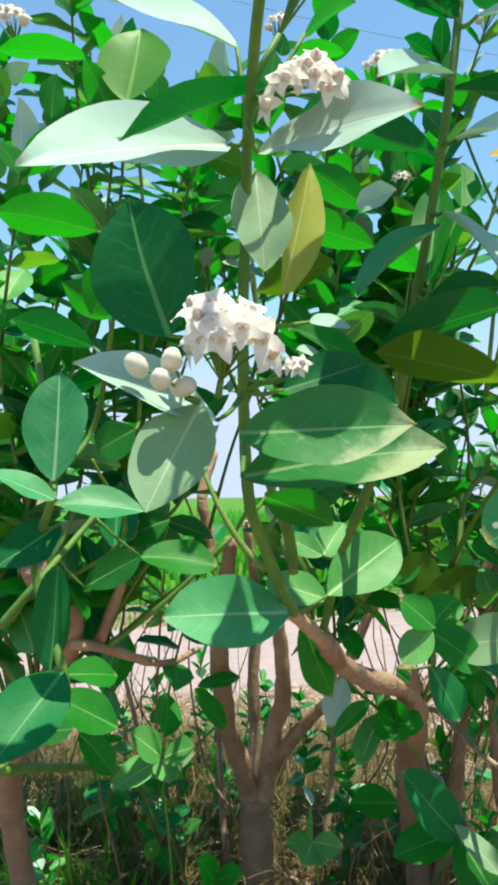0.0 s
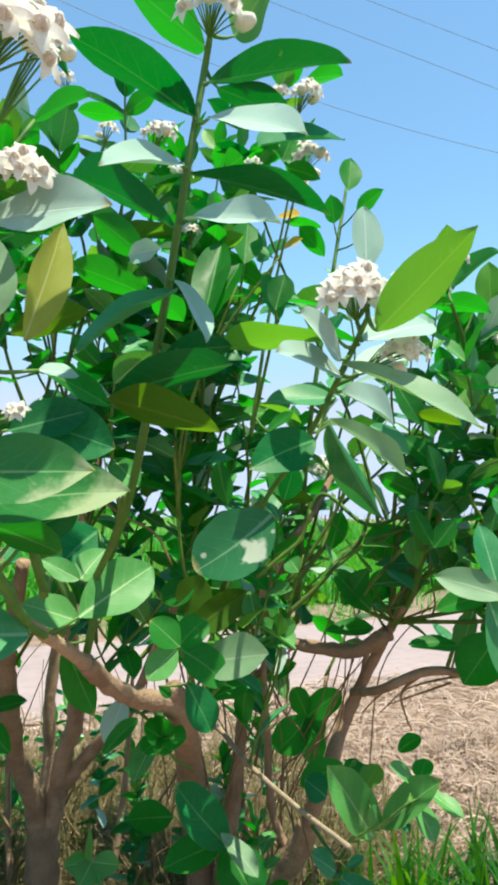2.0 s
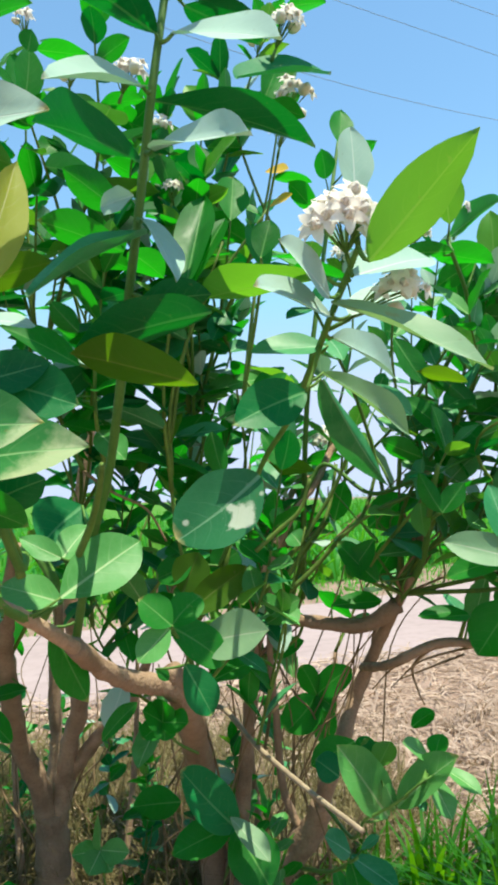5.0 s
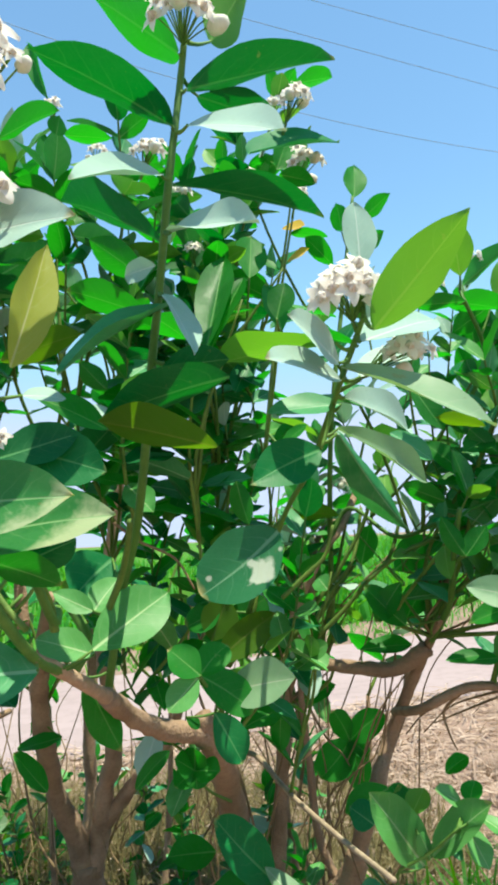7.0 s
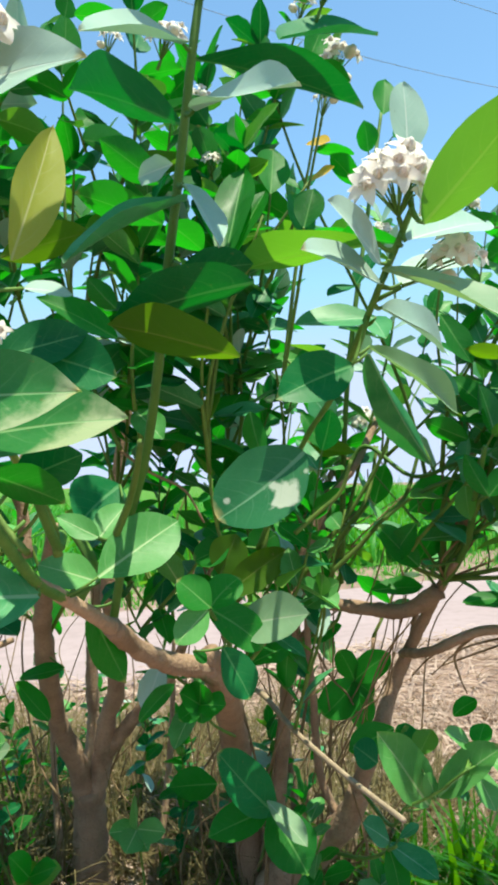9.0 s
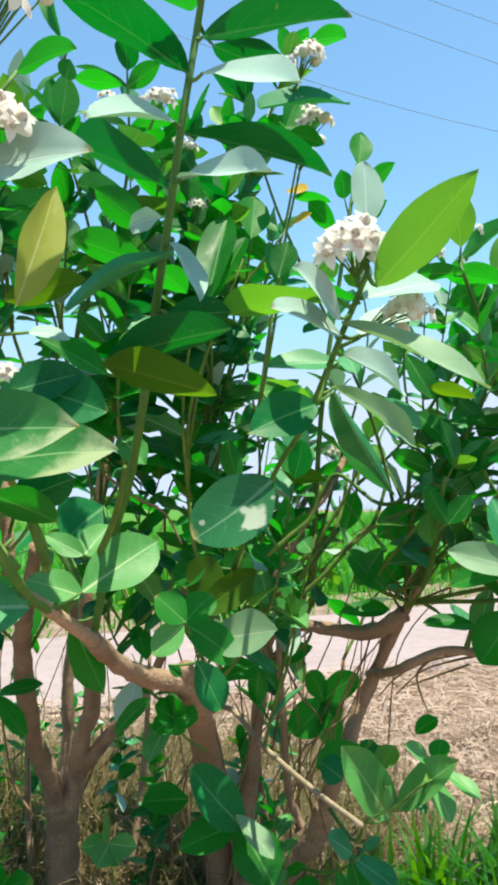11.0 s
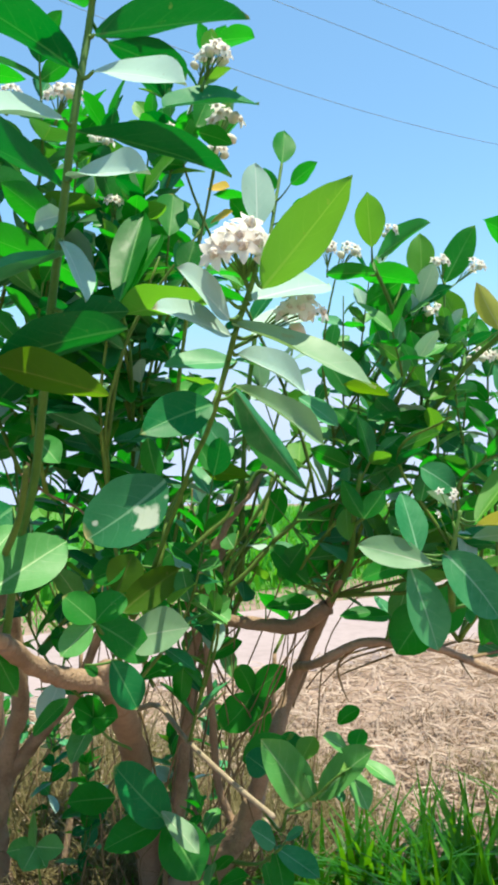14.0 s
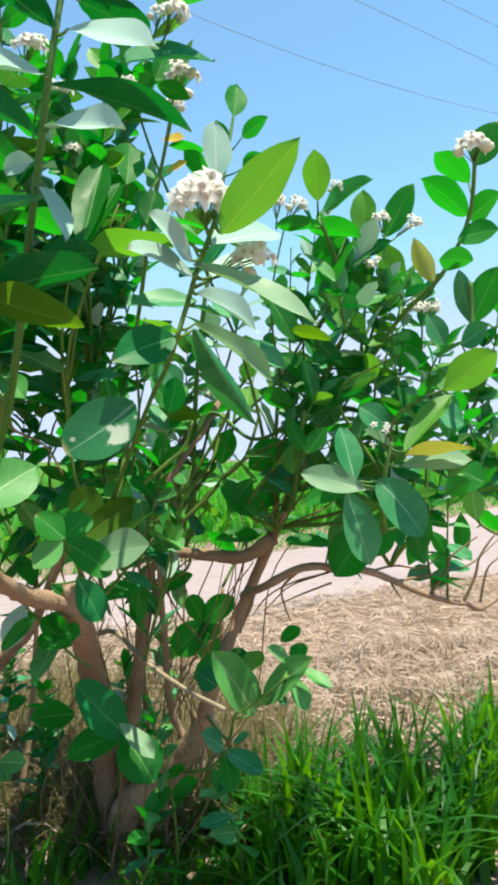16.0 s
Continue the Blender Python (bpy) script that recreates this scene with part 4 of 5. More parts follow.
leaf(shrub_b, (0.174, 0.590, 1.566), (0.095, 0.480, 1.500), 0.048, -34, 0, SUN_WHITE)
leaf(shrub_b, (0.183, 0.587, 1.506), (0.238, 0.441, 1.450), 0.042, 44, 0, SUN_WHITE)
leaf(shrub_b, (0.176, 0.628, 1.514), (0.062, 0.833, 1.659), 0.087, 34, 0, SHADED)
leaf(shrub_b, (0.179, 0.636, 1.449), (0.080, 0.514, 1.350), 0.045, 0, 0, GLAUCOUS)
leaf(shrub_b, (0.174, 0.606, 1.449), (0.195, 0.522, 1.367), 0.029, -12, 1, SUN_WHITE)
leaf(shrub_b, (0.262, 1.003, 1.505), (0.315, 1.119, 1.710), 0.064, 0, 0)
leaf(shrub_b, (0.273, 1.021, 1.512), (0.338, 1.072, 1.651), 0.059, 8, 0)
leaf(shrub_b, (0.367, 1.165, 1.685), (0.381, 1.200, 1.782), 0.064, 30, 0)
leaf(shrub_b, (0.172, 0.657, 1.386), (0.245, 0.663, 1.399), 0.038, -60, 1, SHADED)
leaf(shrub_b, (0.240, 0.636, 1.373), (0.112, 0.603, 1.326), 0.068, 32, 1, SHADED)
leaf(shrub_b, (0.219, 0.589, 1.295), (0.110, 0.604, 1.325), 0.057, 34, 0, OLIVE)
leaf(shrub_b, (0.186, 1.421, 1.328), (0.286, 1.386, 1.299), 0.057, 45, 0, GLAUCOUS)
leaf(shrub_b, (0.272, 1.264, 1.311), (0.369, 1.245, 1.324), 0.052, 35, 0, GLAUCOUS)
leaf(shrub_b, (0.334, 1.222, 1.315), (0.356, 1.230, 1.232), 0.042, -72, 0)
leaf(shrub_b, (0.170, 0.914, 1.529), (0.058, 0.928, 1.571), 0.060, 34, 0)
leaf(shrub_b, (0.168, 0.955, 1.600), (0.089, 0.961, 1.661), 0.051, 58, 0)
leaf(shrub_b, (0.174, 0.864, 1.511), (0.223, 0.909, 1.493), 0.045, -24, 0)
leaf(shrub_b, (0.177, 0.806, 1.559), (0.138, 0.863, 1.566), 0.035, -88, 2, SUN_WHITE)
leaf(shrub_b, (0.106, 1.138, 1.471), (0.060, 1.139, 1.521), 0.038, 84, 0)
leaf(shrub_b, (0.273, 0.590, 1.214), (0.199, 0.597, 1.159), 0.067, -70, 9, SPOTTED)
leaf(shrub_b, (0.345, 0.494, 1.380), (0.393, 0.404, 1.447), 0.048, -30, 6, FRESH_BACKLIT)
leaf(shrub_b, (0.355, 0.543, 1.454), (0.357, 0.553, 1.525), 0.036, 18, 0, SUN_WHITE)
leaf(shrub_b, (0.343, 0.525, 1.378), (0.439, 0.574, 1.417), 0.057, 36, 0, SUN_WHITE)
leaf(shrub_b, (0.359, 0.576, 1.358), (0.441, 0.617, 1.397), 0.050, 26, 0, SUN_WHITE)
leaf(shrub_b, (0.324, 0.531, 1.360), (0.267, 0.476, 1.387), 0.042, -76, 0, SUN_WHITE)
leaf(shrub_b, (0.328, 0.542, 1.348), (0.246, 0.474, 1.351), 0.042, -52, 0, SUN_WHITE)
leaf(shrub_b, (0.327, 0.547, 1.383), (0.235, 0.694, 1.404), 0.052, 20, 0, FRESH_BACKLIT)
leaf(shrub_b, (0.344, 0.535, 1.378), (0.306, 0.579, 1.402), 0.025, 24, 0)
leaf(shrub_b, (0.329, 0.540, 1.359), (0.458, 0.506, 1.298), 0.054, 34, 0, PALE)
leaf(shrub_b, (0.350, 0.600, 1.343), (0.477, 0.743, 1.333), 0.055, 62, 0, SUN_WHITE)
leaf(shrub_b, (0.358, 0.640, 1.344), (0.278, 0.635, 1.335), 0.040, -44, 0, GLAUCOUS)
leaf(shrub_b, (0.325, 0.611, 1.293), (0.247, 0.579, 1.258), 0.048, -66, 0, SHADED)
leaf(shrub_b, (0.377, 0.721, 1.325), (0.563, 0.991, 1.211), 0.044, -58, 0, GLAUCOUS)
leaf(shrub_b, (0.373, 0.701, 1.328), (0.536, 0.833, 1.273), 0.046, 70, 0, PALE)
leaf(shrub_b, (0.375, 1.005, 1.349), (0.415, 0.993, 1.382), 0.028, 48, 0)
leaf(shrub_b, (0.436, 1.088, 1.408), (0.378, 1.105, 1.363), 0.039, -48, 0)
leaf(shrub_b, (0.328, 0.789, 1.484), (0.344, 0.800, 1.537), 0.037, 42, 0)
leaf(shrub_b, (0.346, 0.838, 1.484), (0.335, 0.879, 1.567), 0.033, -16, 0)
leaf(shrub_b, (0.269, 0.991, 0.992), (0.354, 0.911, 1.019), 0.072, 60, 0, PALE)
leaf(shrub_b, (0.227, 0.953, 1.025), (0.302, 0.948, 0.971), 0.057, 58, 0)
leaf(shrub_b, (0.222, 0.870, 1.039), (0.182, 0.872, 1.075), 0.045, -62, 0)
leaf(shrub_b, (0.223, 0.891, 1.035), (0.263, 0.910, 1.069), 0.044, 44, 0)
leaf(shrub_b, (0.219, 0.871, 1.037), (0.179, 0.863, 0.999), 0.041, -52, 0, SUNLIT)
leaf(shrub_b, (0.256, 1.030, 0.955), (0.297, 1.033, 0.878), 0.056, 72, 0, SHADED)
leaf(shrub_b, (0.429, 1.368, 0.880), (0.423, 1.382, 0.787), 0.043, 40, 0)
leaf(shrub_b, (0.474, 1.295, 0.978), (0.433, 1.278, 1.010), 0.044, -70, 0, SUNLIT)
leaf(shrub_b, (0.474, 1.295, 0.978), (0.501, 1.266, 1.006), 0.039, 67, 0, SUNLIT)
leaf(shrub_b, (0.474, 1.295, 0.978), (0.442, 1.283, 0.962), 0.047, -29, 0, SUNLIT)
leaf(shrub_b, (0.474, 1.295, 0.978), (0.500, 1.272, 0.964), 0.044, 35, 0, SUNLIT)
leaf(shrub_b, (0.474, 1.295, 0.978), (0.470, 1.269, 1.024), 0.034, -42, 0, SUNLIT)
leaf(shrub_b, (0.238, 1.205, 0.823), (0.204, 1.187, 0.850), 0.051, -59, 0)
leaf(shrub_b, (0.238, 1.205, 0.823), (0.237, 1.179, 0.867), 0.046, -39, 0)
leaf(shrub_b, (0.238, 1.205, 0.823), (0.278, 1.177, 0.827), 0.051, 38, 0)
leaf(shrub_b, (0.238, 1.205, 0.823), (0.203, 1.193, 0.803), 0.046, -29, 0)
leaf(shrub_b, (0.238, 1.205, 0.823), (0.240, 1.188, 0.797), 0.046, -23, 0)
leaf(shrub_b, (0.663, 1.699, 0.705), (0.583, 1.704, 0.624), 0.093, -60, 0)
leaf(shrub_b, (0.663, 1.699, 0.705), (0.740, 1.656, 0.775), 0.070, 76, 0)
leaf(shrub_b, (0.663, 1.699, 0.705), (0.618, 1.676, 0.786), 0.056, 68, 0)
leaf(shrub_b, (0.663, 1.699, 0.705), (0.681, 1.692, 0.589), 0.067, 71, 0)
leaf(shrub_b, (0.663, 1.699, 0.705), (0.703, 1.677, 0.670), 0.042, 60, 0)
leaf(shrub_b, (0.670, 1.457, 0.671), (0.577, 1.480, 0.622), 0.068, -56, 0)
leaf(shrub_b, (0.624, 1.255, 0.711), (0.614, 1.251, 0.747), 0.031, 85, 0, FRESH_BACKLIT)
leaf(shrub_b, (0.624, 1.255, 0.711), (0.645, 1.247, 0.736), 0.031, 46, 0, FRESH_BACKLIT)
leaf(shrub_b, (0.624, 1.255, 0.711), (0.608, 1.258, 0.706), 0.031, -39, 0, FRESH_BACKLIT)
leaf(shrub_b, (0.746, 1.333, 0.730), (0.790, 1.321, 0.761), 0.039, 41, 0)
leaf(shrub_b, (0.335, 1.245, 1.001), (0.265, 1.253, 1.035), 0.059, -53, 0)
leaf(shrub_b, (0.299, 1.260, 1.087), (0.237, 1.275, 1.054), 0.060, -59, 0)
leaf(shrub_b, (0.714, 1.400, 1.026), (0.641, 1.463, 1.104), 0.072, -37, 0, GLAUCOUS)
leaf(shrub_b, (0.714, 1.400, 1.026), (0.757, 1.382, 1.101), 0.061, 67, 0)
leaf(shrub_b, (0.634, 1.475, 0.957), (0.745, 1.454, 0.964), 0.052, 41, 0)
leaf(shrub_b, (0.700, 1.076, 1.162), (0.659, 1.074, 1.231), 0.035, 85, 0)
leaf(shrub_b, (0.700, 1.076, 1.162), (0.736, 1.062, 1.213), 0.042, 59, 0)
leaf(shrub_b, (0.663, 1.107, 0.988), (0.720, 1.096, 0.995), 0.030, 34, 0)
leaf(shrub_b, (0.634, 1.200, 0.625), (0.528, 1.149, 0.775), 0.085, -90, 2, SUNLIT)
leaf(shrub_b, (0.640, 1.176, 0.651), (0.706, 1.073, 0.767), 0.069, 62, 1, SUNLIT)
leaf(shrub_b, (0.700, 1.117, 0.734), (0.745, 1.069, 0.702), 0.038, 16, 0, SUNLIT)
leaf(shrub_b, (0.684, 1.132, 0.714), (0.707, 1.101, 0.653), 0.049, 15, 0, SUNLIT)
leaf(shrub_b, (0.615, 1.197, 0.712), (0.651, 1.218, 0.749), 0.049, 10, 0, FRESH_BACKLIT)
leaf(shrub_b, (0.708, 1.156, 0.737), (0.728, 1.170, 0.769), 0.041, 4, 0)
leaf(shrub_b, (0.690, 1.149, 0.741), (0.634, 1.127, 0.778), 0.037, -54, 0, SUNLIT)
leaf(shrub_b, (0.629, 1.158, 0.655), (0.604, 1.139, 0.707), 0.030, 73, 0, SUNLIT)
leaf(shrub_b, (0.659, 1.160, 0.681), (0.672, 1.128, 0.659), 0.026, -4, 0, GLAUCOUS)
leaf(shrub_b, (0.627, 1.236, 0.711), (0.603, 1.259, 0.746), 0.050, -31, 0)
leaf(shrub_b, (0.594, 1.297, 0.520), (0.659, 1.225, 0.487), 0.059, 16, 0, GLAUCOUS)
leaf(shrub_b, (0.594, 1.298, 0.511), (0.596, 1.251, 0.449), 0.052, -10, 0)
leaf(shrub_b, (0.595, 1.297, 0.524), (0.541, 1.284, 0.567), 0.057, -48, 0, GLAUCOUS)
leaf(shrub_b, (0.614, 1.292, 0.530), (0.649, 1.283, 0.555), 0.026, 22, 0, GLAUCOUS)
leaf(shrub_b, (0.615, 1.408, 0.621), (0.568, 1.415, 0.658), 0.069, -50, 0, SHADED)
leaf(shrub_b, (0.410, 1.457, 0.521), (0.294, 1.430, 0.660), 0.094, -72, 0, SHADED)
leaf(shrub_b, (0.403, 1.459, 0.530), (0.462, 1.395, 0.429), 0.106, 34, 0)
leaf(shrub_b, (0.388, 1.419, 0.563), (0.455, 1.361, 0.497), 0.051, 17, 0, PALE)
leaf(shrub_b, (0.403, 1.459, 0.530), (0.274, 1.449, 0.491), 0.082, -35, 0)
leaf(shrub_b, (0.304, 1.540, 0.554), (0.202, 1.519, 0.564), 0.077, -40, 0)
leaf(shrub_b, (0.701, 0.845, 1.099), (0.612, 0.907, 1.127), 0.050, -60, 1, PALE)
leaf(shrub_b, (0.676, 0.865, 1.097), (0.716, 0.858, 0.972), 0.066, 78, 0, GLAUCOUS)
leaf(shrub_b, (0.724, 0.848, 1.115), (0.787, 0.810, 1.024), 0.070, 70, 1, GLAUCOUS)
leaf(shrub_b, (0.763, 0.834, 1.137), (0.855, 0.771, 1.147), 0.056, 38, 0, PALE)
leaf(shrub_b, (0.761, 0.822, 1.161), (0.871, 0.844, 1.263), 0.047, 14, 0, FRESH_BACKLIT)
leaf(shrub_b, (0.763, 0.823, 1.155), (0.840, 0.743, 1.165), 0.050, -24, 0, YELLOWED)
leaf(shrub_b, (0.689, 0.860, 1.114), (0.684, 0.899, 1.206), 0.049, -10, 0, GLAUCOUS)
leaf(shrub_b, (0.780, 0.738, 1.254), (0.824, 0.668, 1.307), 0.058, -56, 0, FRESH_BACKLIT)
leaf(shrub_b, (0.706, 0.876, 1.108), (0.622, 0.927, 1.073), 0.046, -48, 0)
leaf(shrub_b, (0.858, 1.125, 1.003), (0.794, 1.151, 0.905), 0.094, -61, 0)
leaf(shrub_b, (0.859, 1.038, 1.043), (0.819, 1.056, 0.955), 0.074, -72, 0)
leaf(shrub_b, (0.844, 0.938, 1.033), (0.870, 0.933, 0.955), 0.039, -83, 2)
leaf(shrub_b, (0.876, 0.927, 1.046), (0.870, 0.986, 0.947), 0.041, 50, 2)
leaf(shrub_b, (0.949, 0.899, 1.107), (0.903, 0.916, 1.089), 0.041, 79, 0)
leaf(shrub_b, (1.369, 1.503, 0.993), (1.376, 1.506, 0.874), 0.049, -30, 0)
leaf(shrub_b, (1.290, 1.532, 0.942), (1.340, 1.518, 0.872), 0.043, -89, 0)
leaf(shrub_b, (1.282, 1.538, 0.873), (1.354, 1.515, 0.834), 0.049, 70, 0)
leaf(shrub_b, (1.037, 0.976, 1.101), (0.998, 0.988, 1.122), 0.072, -67, 0)
leaf(shrub_b, (0.793, 1.170, 0.974), (0.690, 1.151, 0.978), 0.050, -27, 0)
leaf(shrub_b, (0.672, 1.310, 1.108), (0.621, 1.331, 1.031), 0.051, -71, 0)
leaf(shrub_b, (0.677, 1.312, 1.024), (0.604, 1.333, 1.103), 0.058, -63, 0)
leaf(shrub_b, (0.669, 0.948, 1.610), (0.646, 0.911, 1.686), 0.052, -12, 0, FRESH_BACKLIT)
leaf(shrub_b, (0.751, 1.098, 1.651), (0.910, 1.177, 1.768), 0.054, -57, 0)
leaf(shrub_b, (0.904, 1.206, 1.647), (0.911, 1.219, 1.761), 0.059, -11, 0, FRESH_BACKLIT)
leaf(shrub_b, (0.950, 1.190, 1.646), (1.009, 1.165, 1.765), 0.061, -77, 0)
leaf(shrub_b, (1.039, 1.270, 1.549), (1.007, 1.307, 1.675), 0.071, -89, 0, FRESH_BACKLIT)
leaf(shrub_b, (1.020, 1.109, 1.530), (0.977, 1.119, 1.626), 0.044, 75, 0, YELLOWED)
leaf(shrub_b, (0.938, 0.877, 1.649), (0.855, 0.861, 1.689), 0.055, 10, 0)
leaf(shrub_b, (1.000, 0.963, 1.626), (0.934, 1.023, 1.714), 0.067, 45, 0)
leaf(shrub_b, (0.884, 0.798, 1.481), (0.817, 0.799, 1.479), 0.046, 43, 0)
leaf(shrub_b, (0.917, 0.831, 1.661), (0.957, 0.814, 1.738), 0.057, -76, 0)
leaf(shrub_b, (0.959, 0.903, 1.398), (0.923, 0.890, 1.493), 0.037, 43, 0, GLAUCOUS)
leaf(shrub_b, (0.959, 0.903, 1.398), (0.993, 0.866, 1.499), 0.060, -61, 0)
leaf(shrub_b, (0.939, 0.880, 1.586), (0.994, 0.859, 1.633), 0.058, -45, 0)
leaf(shrub_b, (0.921, 0.888, 1.549), (0.960, 0.822, 1.550), 0.055, 69, 0)
leaf(shrub_b, (0.866, 1.203, 1.524), (0.819, 1.214, 1.629), 0.063, 52, 0)
leaf(shrub_b, (0.897, 1.214, 1.522), (0.915, 1.204, 1.611), 0.045, 80, 0)
leaf(shrub_b, (0.684, 0.966, 1.574), (0.585, 0.948, 1.559), 0.033, 43, 0)
leaf(shrub_b, (0.706, 1.063, 1.607), (0.851, 1.119, 1.616), 0.061, -22, 0)
leaf(shrub_b, (0.895, 1.324, 1.450), (0.848, 1.332, 1.605), 0.063, 52, 0)
leaf(shrub_b, (0.960, 0.989, 1.373), (0.926, 0.997, 1.436), 0.046, -87, 0, GLAUCOUS)
leaf(shrub_b, (0.867, 0.810, 1.341), (0.878, 0.753, 1.366), 0.044, 89, 0, GLAUCOUS)
leaf(shrub_b, (0.678, 1.436, 1.992), (0.693, 1.461, 2.089), 0.058, 29, 0)
leaf(shrub_b, (0.700, 1.438, 1.945), (0.761, 1.420, 1.998), 0.046, -43, 0)
leaf(shrub_b, (0.647, 1.452, 1.914), (0.636, 1.445, 1.981), 0.051, 17, 0)
leaf(shrub_b, (0.705, 1.448, 1.872), (0.745, 1.435, 1.912), 0.045, -35, 0)
leaf(shrub_b, (0.474, 1.327, 1.858), (0.515, 1.296, 1.853), 0.042, 50, 0, ORANGE)
leaf(shrub_b, (0.482, 1.335, 1.786), (0.522, 1.300, 1.803), 0.044, 50, 0, ORANGE)
leaf(shrub_b, (0.578, 1.320, 1.776), (0.521, 1.321, 1.838), 0.053, 29, 0)
leaf(shrub_b, (0.568, 1.313, 1.836), (0.485, 1.326, 1.846), 0.043, 6, 0)
leaf(shrub_b, (0.376, 0.815, 1.830), (0.441, 0.840, 1.864), 0.040, -21, 0)
leaf(shrub_b, (0.366, 0.900, 1.751), (0.399, 0.913, 1.829), 0.040, 90, 0)
leaf(shrub_b, (0.358, 0.854, 1.717), (0.409, 0.847, 1.702), 0.036, -21, 0)
leaf(shrub_b, (0.316, 0.956, 1.780), (0.290, 0.963, 1.763), 0.057, 23, 0)
leaf(shrub_b, (0.048, 0.899, 1.787), (0.053, 0.895, 1.815), 0.031, -16, 0)
leaf(shrub_b, (0.064, 0.850, 1.758), (0.127, 0.839, 1.751), 0.034, -14, 0)
leaf(shrub_b, (0.043, 0.475, 1.526), (0.085, 0.512, 1.577), 0.035, -24, 0)
leaf(shrub_b, (0.057, 0.703, 1.713), (0.029, 0.746, 1.813), 0.021, -73, 0)
leaf(shrub_b, (0.288, 1.219, 1.000), (0.398, 1.234, 1.071), 0.062, 86, 0, OLIVE)
leaf(shrub_b, (0.280, 1.251, 1.029), (0.312, 1.256, 1.100), 0.073, 83, 0, OLIVE)
leaf(shrub_b, (0.646, 1.684, 1.281), (0.741, 1.665, 1.295), 0.049, -48, 0)
leaf(shrub_b, (0.472, 1.410, 1.264), (0.580, 1.392, 1.250), 0.053, -47, 0, OLIVE)
leaf(shrub_b, (0.655, 1.497, 1.139), (0.676, 1.481, 1.227), 0.057, -63, 0)
leaf(shrub_b, (0.693, 1.389, 1.128), (0.777, 1.365, 1.195), 0.073, -85, 0)
leaf(shrub_b, (0.738, 1.039, 1.379), (0.654, 1.051, 1.399), 0.039, 27, 0, OLIVE)
leaf(shrub_b, (0.479, 1.200, 1.290), (0.439, 1.199, 1.343), 0.055, -85, 0, GLAUCOUS)
leaf(shrub_b, (0.399, 1.355, 1.013), (0.433, 1.342, 1.061), 0.047, 63, 0, SUNLIT)
leaf(shrub_b, (0.340, 1.256, 1.060), (0.382, 1.244, 1.099), 0.063, 81, 0)
leaf(shrub_b, (0.821, 1.203, 1.569), (0.806, 1.194, 1.648), 0.059, 6, 0)
leaf(shrub_b, (0.830, 1.141, 1.630), (0.754, 1.162, 1.580), 0.055, 53, 0)
leaf(shrub_b, (0.808, 1.134, 1.346), (0.758, 1.136, 1.390), 0.044, 88, 0)
leaf(shrub_b, (0.635, 1.094, 1.464), (0.684, 1.081, 1.379), 0.048, 72, 0)
leaf(shrub_b, (0.595, 1.111, 1.382), (0.664, 1.091, 1.328), 0.046, 58, 0, GLAUCOUS)
leaf(shrub_b, (0.764, 1.164, 1.305), (0.690, 1.185, 1.374), 0.052, -64, 0)
leaf(shrub_b, (0.829, 1.193, 1.332), (0.895, 1.169, 1.376), 0.054, -58, 0)
leaf(shrub_b, (0.801, 1.048, 1.252), (0.860, 1.030, 1.209), 0.055, 79, 0, GLAUCOUS)
leaf(shrub_b, (0.763, 1.168, 1.215), (0.817, 1.147, 1.270), 0.054, 64, 0, SUNLIT)
leaf(shrub_b, (0.721, 1.180, 1.261), (0.647, 1.203, 1.297), 0.047, 55, 0)
leaf(shrub_b, (0.948, 1.048, 1.317), (0.908, 1.059, 1.382), 0.053, 51, 0)
leaf(shrub_b, (0.873, 0.919, 1.243), (0.936, 0.899, 1.213), 0.058, 60, 0, GLAUCOUS)
leaf(shrub_c, (-0.126, 1.106, 1.167), (-0.205, 1.108, 1.133), 0.061, -62, 0)
leaf(shrub_c, (-0.161, 0.995, 1.298), (-0.217, 0.998, 1.267), 0.060, -81, 0)
leaf(shrub_c, (-0.238, 1.095, 1.309), (-0.169, 1.100, 1.246), 0.066, -71, 0, OLIVE)
leaf(shrub_c, (-0.362, 1.175, 1.569), (-0.304, 1.173, 1.597), 0.044, -36, 0)
leaf(shrub_c, (-0.171, 0.885, 1.432), (-0.236, 0.881, 1.476), 0.046, 62, 0)
leaf(shrub_c, (-0.352, 1.091, 1.363), (-0.386, 1.087, 1.416), 0.047, 75, 0)
leaf(shrub_a, (-0.320, 1.337, 0.769), (-0.258, 1.343, 0.695), 0.055, 53, 0)
leaf(shrub_c, (-0.310, 1.028, 0.869), (-0.254, 1.028, 0.876), 0.052, 34, 0)

def petiole(shrub, base):
    """A short stalk that ties a leaf to the nearest stem."""
    base = Vector(base)
    at = nearest(base, 0.09)
    if at is not None and (at - base).length > 0.003:
        v, q = tube(smooth_line([at, at.lerp(base, 0.5) + Vector((0, 0, -0.003)), base], 3), 0.0025, 0.0015, 7, 0.3)
        under(shrub, "leaf_stalk", mesh_of("leaf_stalk", v, q, YOUNG), None, "", shrub.location)


for ob in [ob for ob in bpy.data.objects if ob.type == "MESH" and ob.name.split(".")[0] == "leaf"]:
    petiole(ob.parent, ob.matrix_basis.translation)

# flower heads
flower_head(shrub_b, (-0.013, 0.424, 1.292), (-0.019, 0.437, 1.262), 0.034, 12, 0)
flower_head(shrub_b, (-0.053, 0.415, 1.266), (-0.030, 0.426, 1.258), 0.021, 0, 4)
flower_head(shrub_b, (0.036, 0.514, 1.293), (0.013, 0.526, 1.276), 0.009, 2, 0)
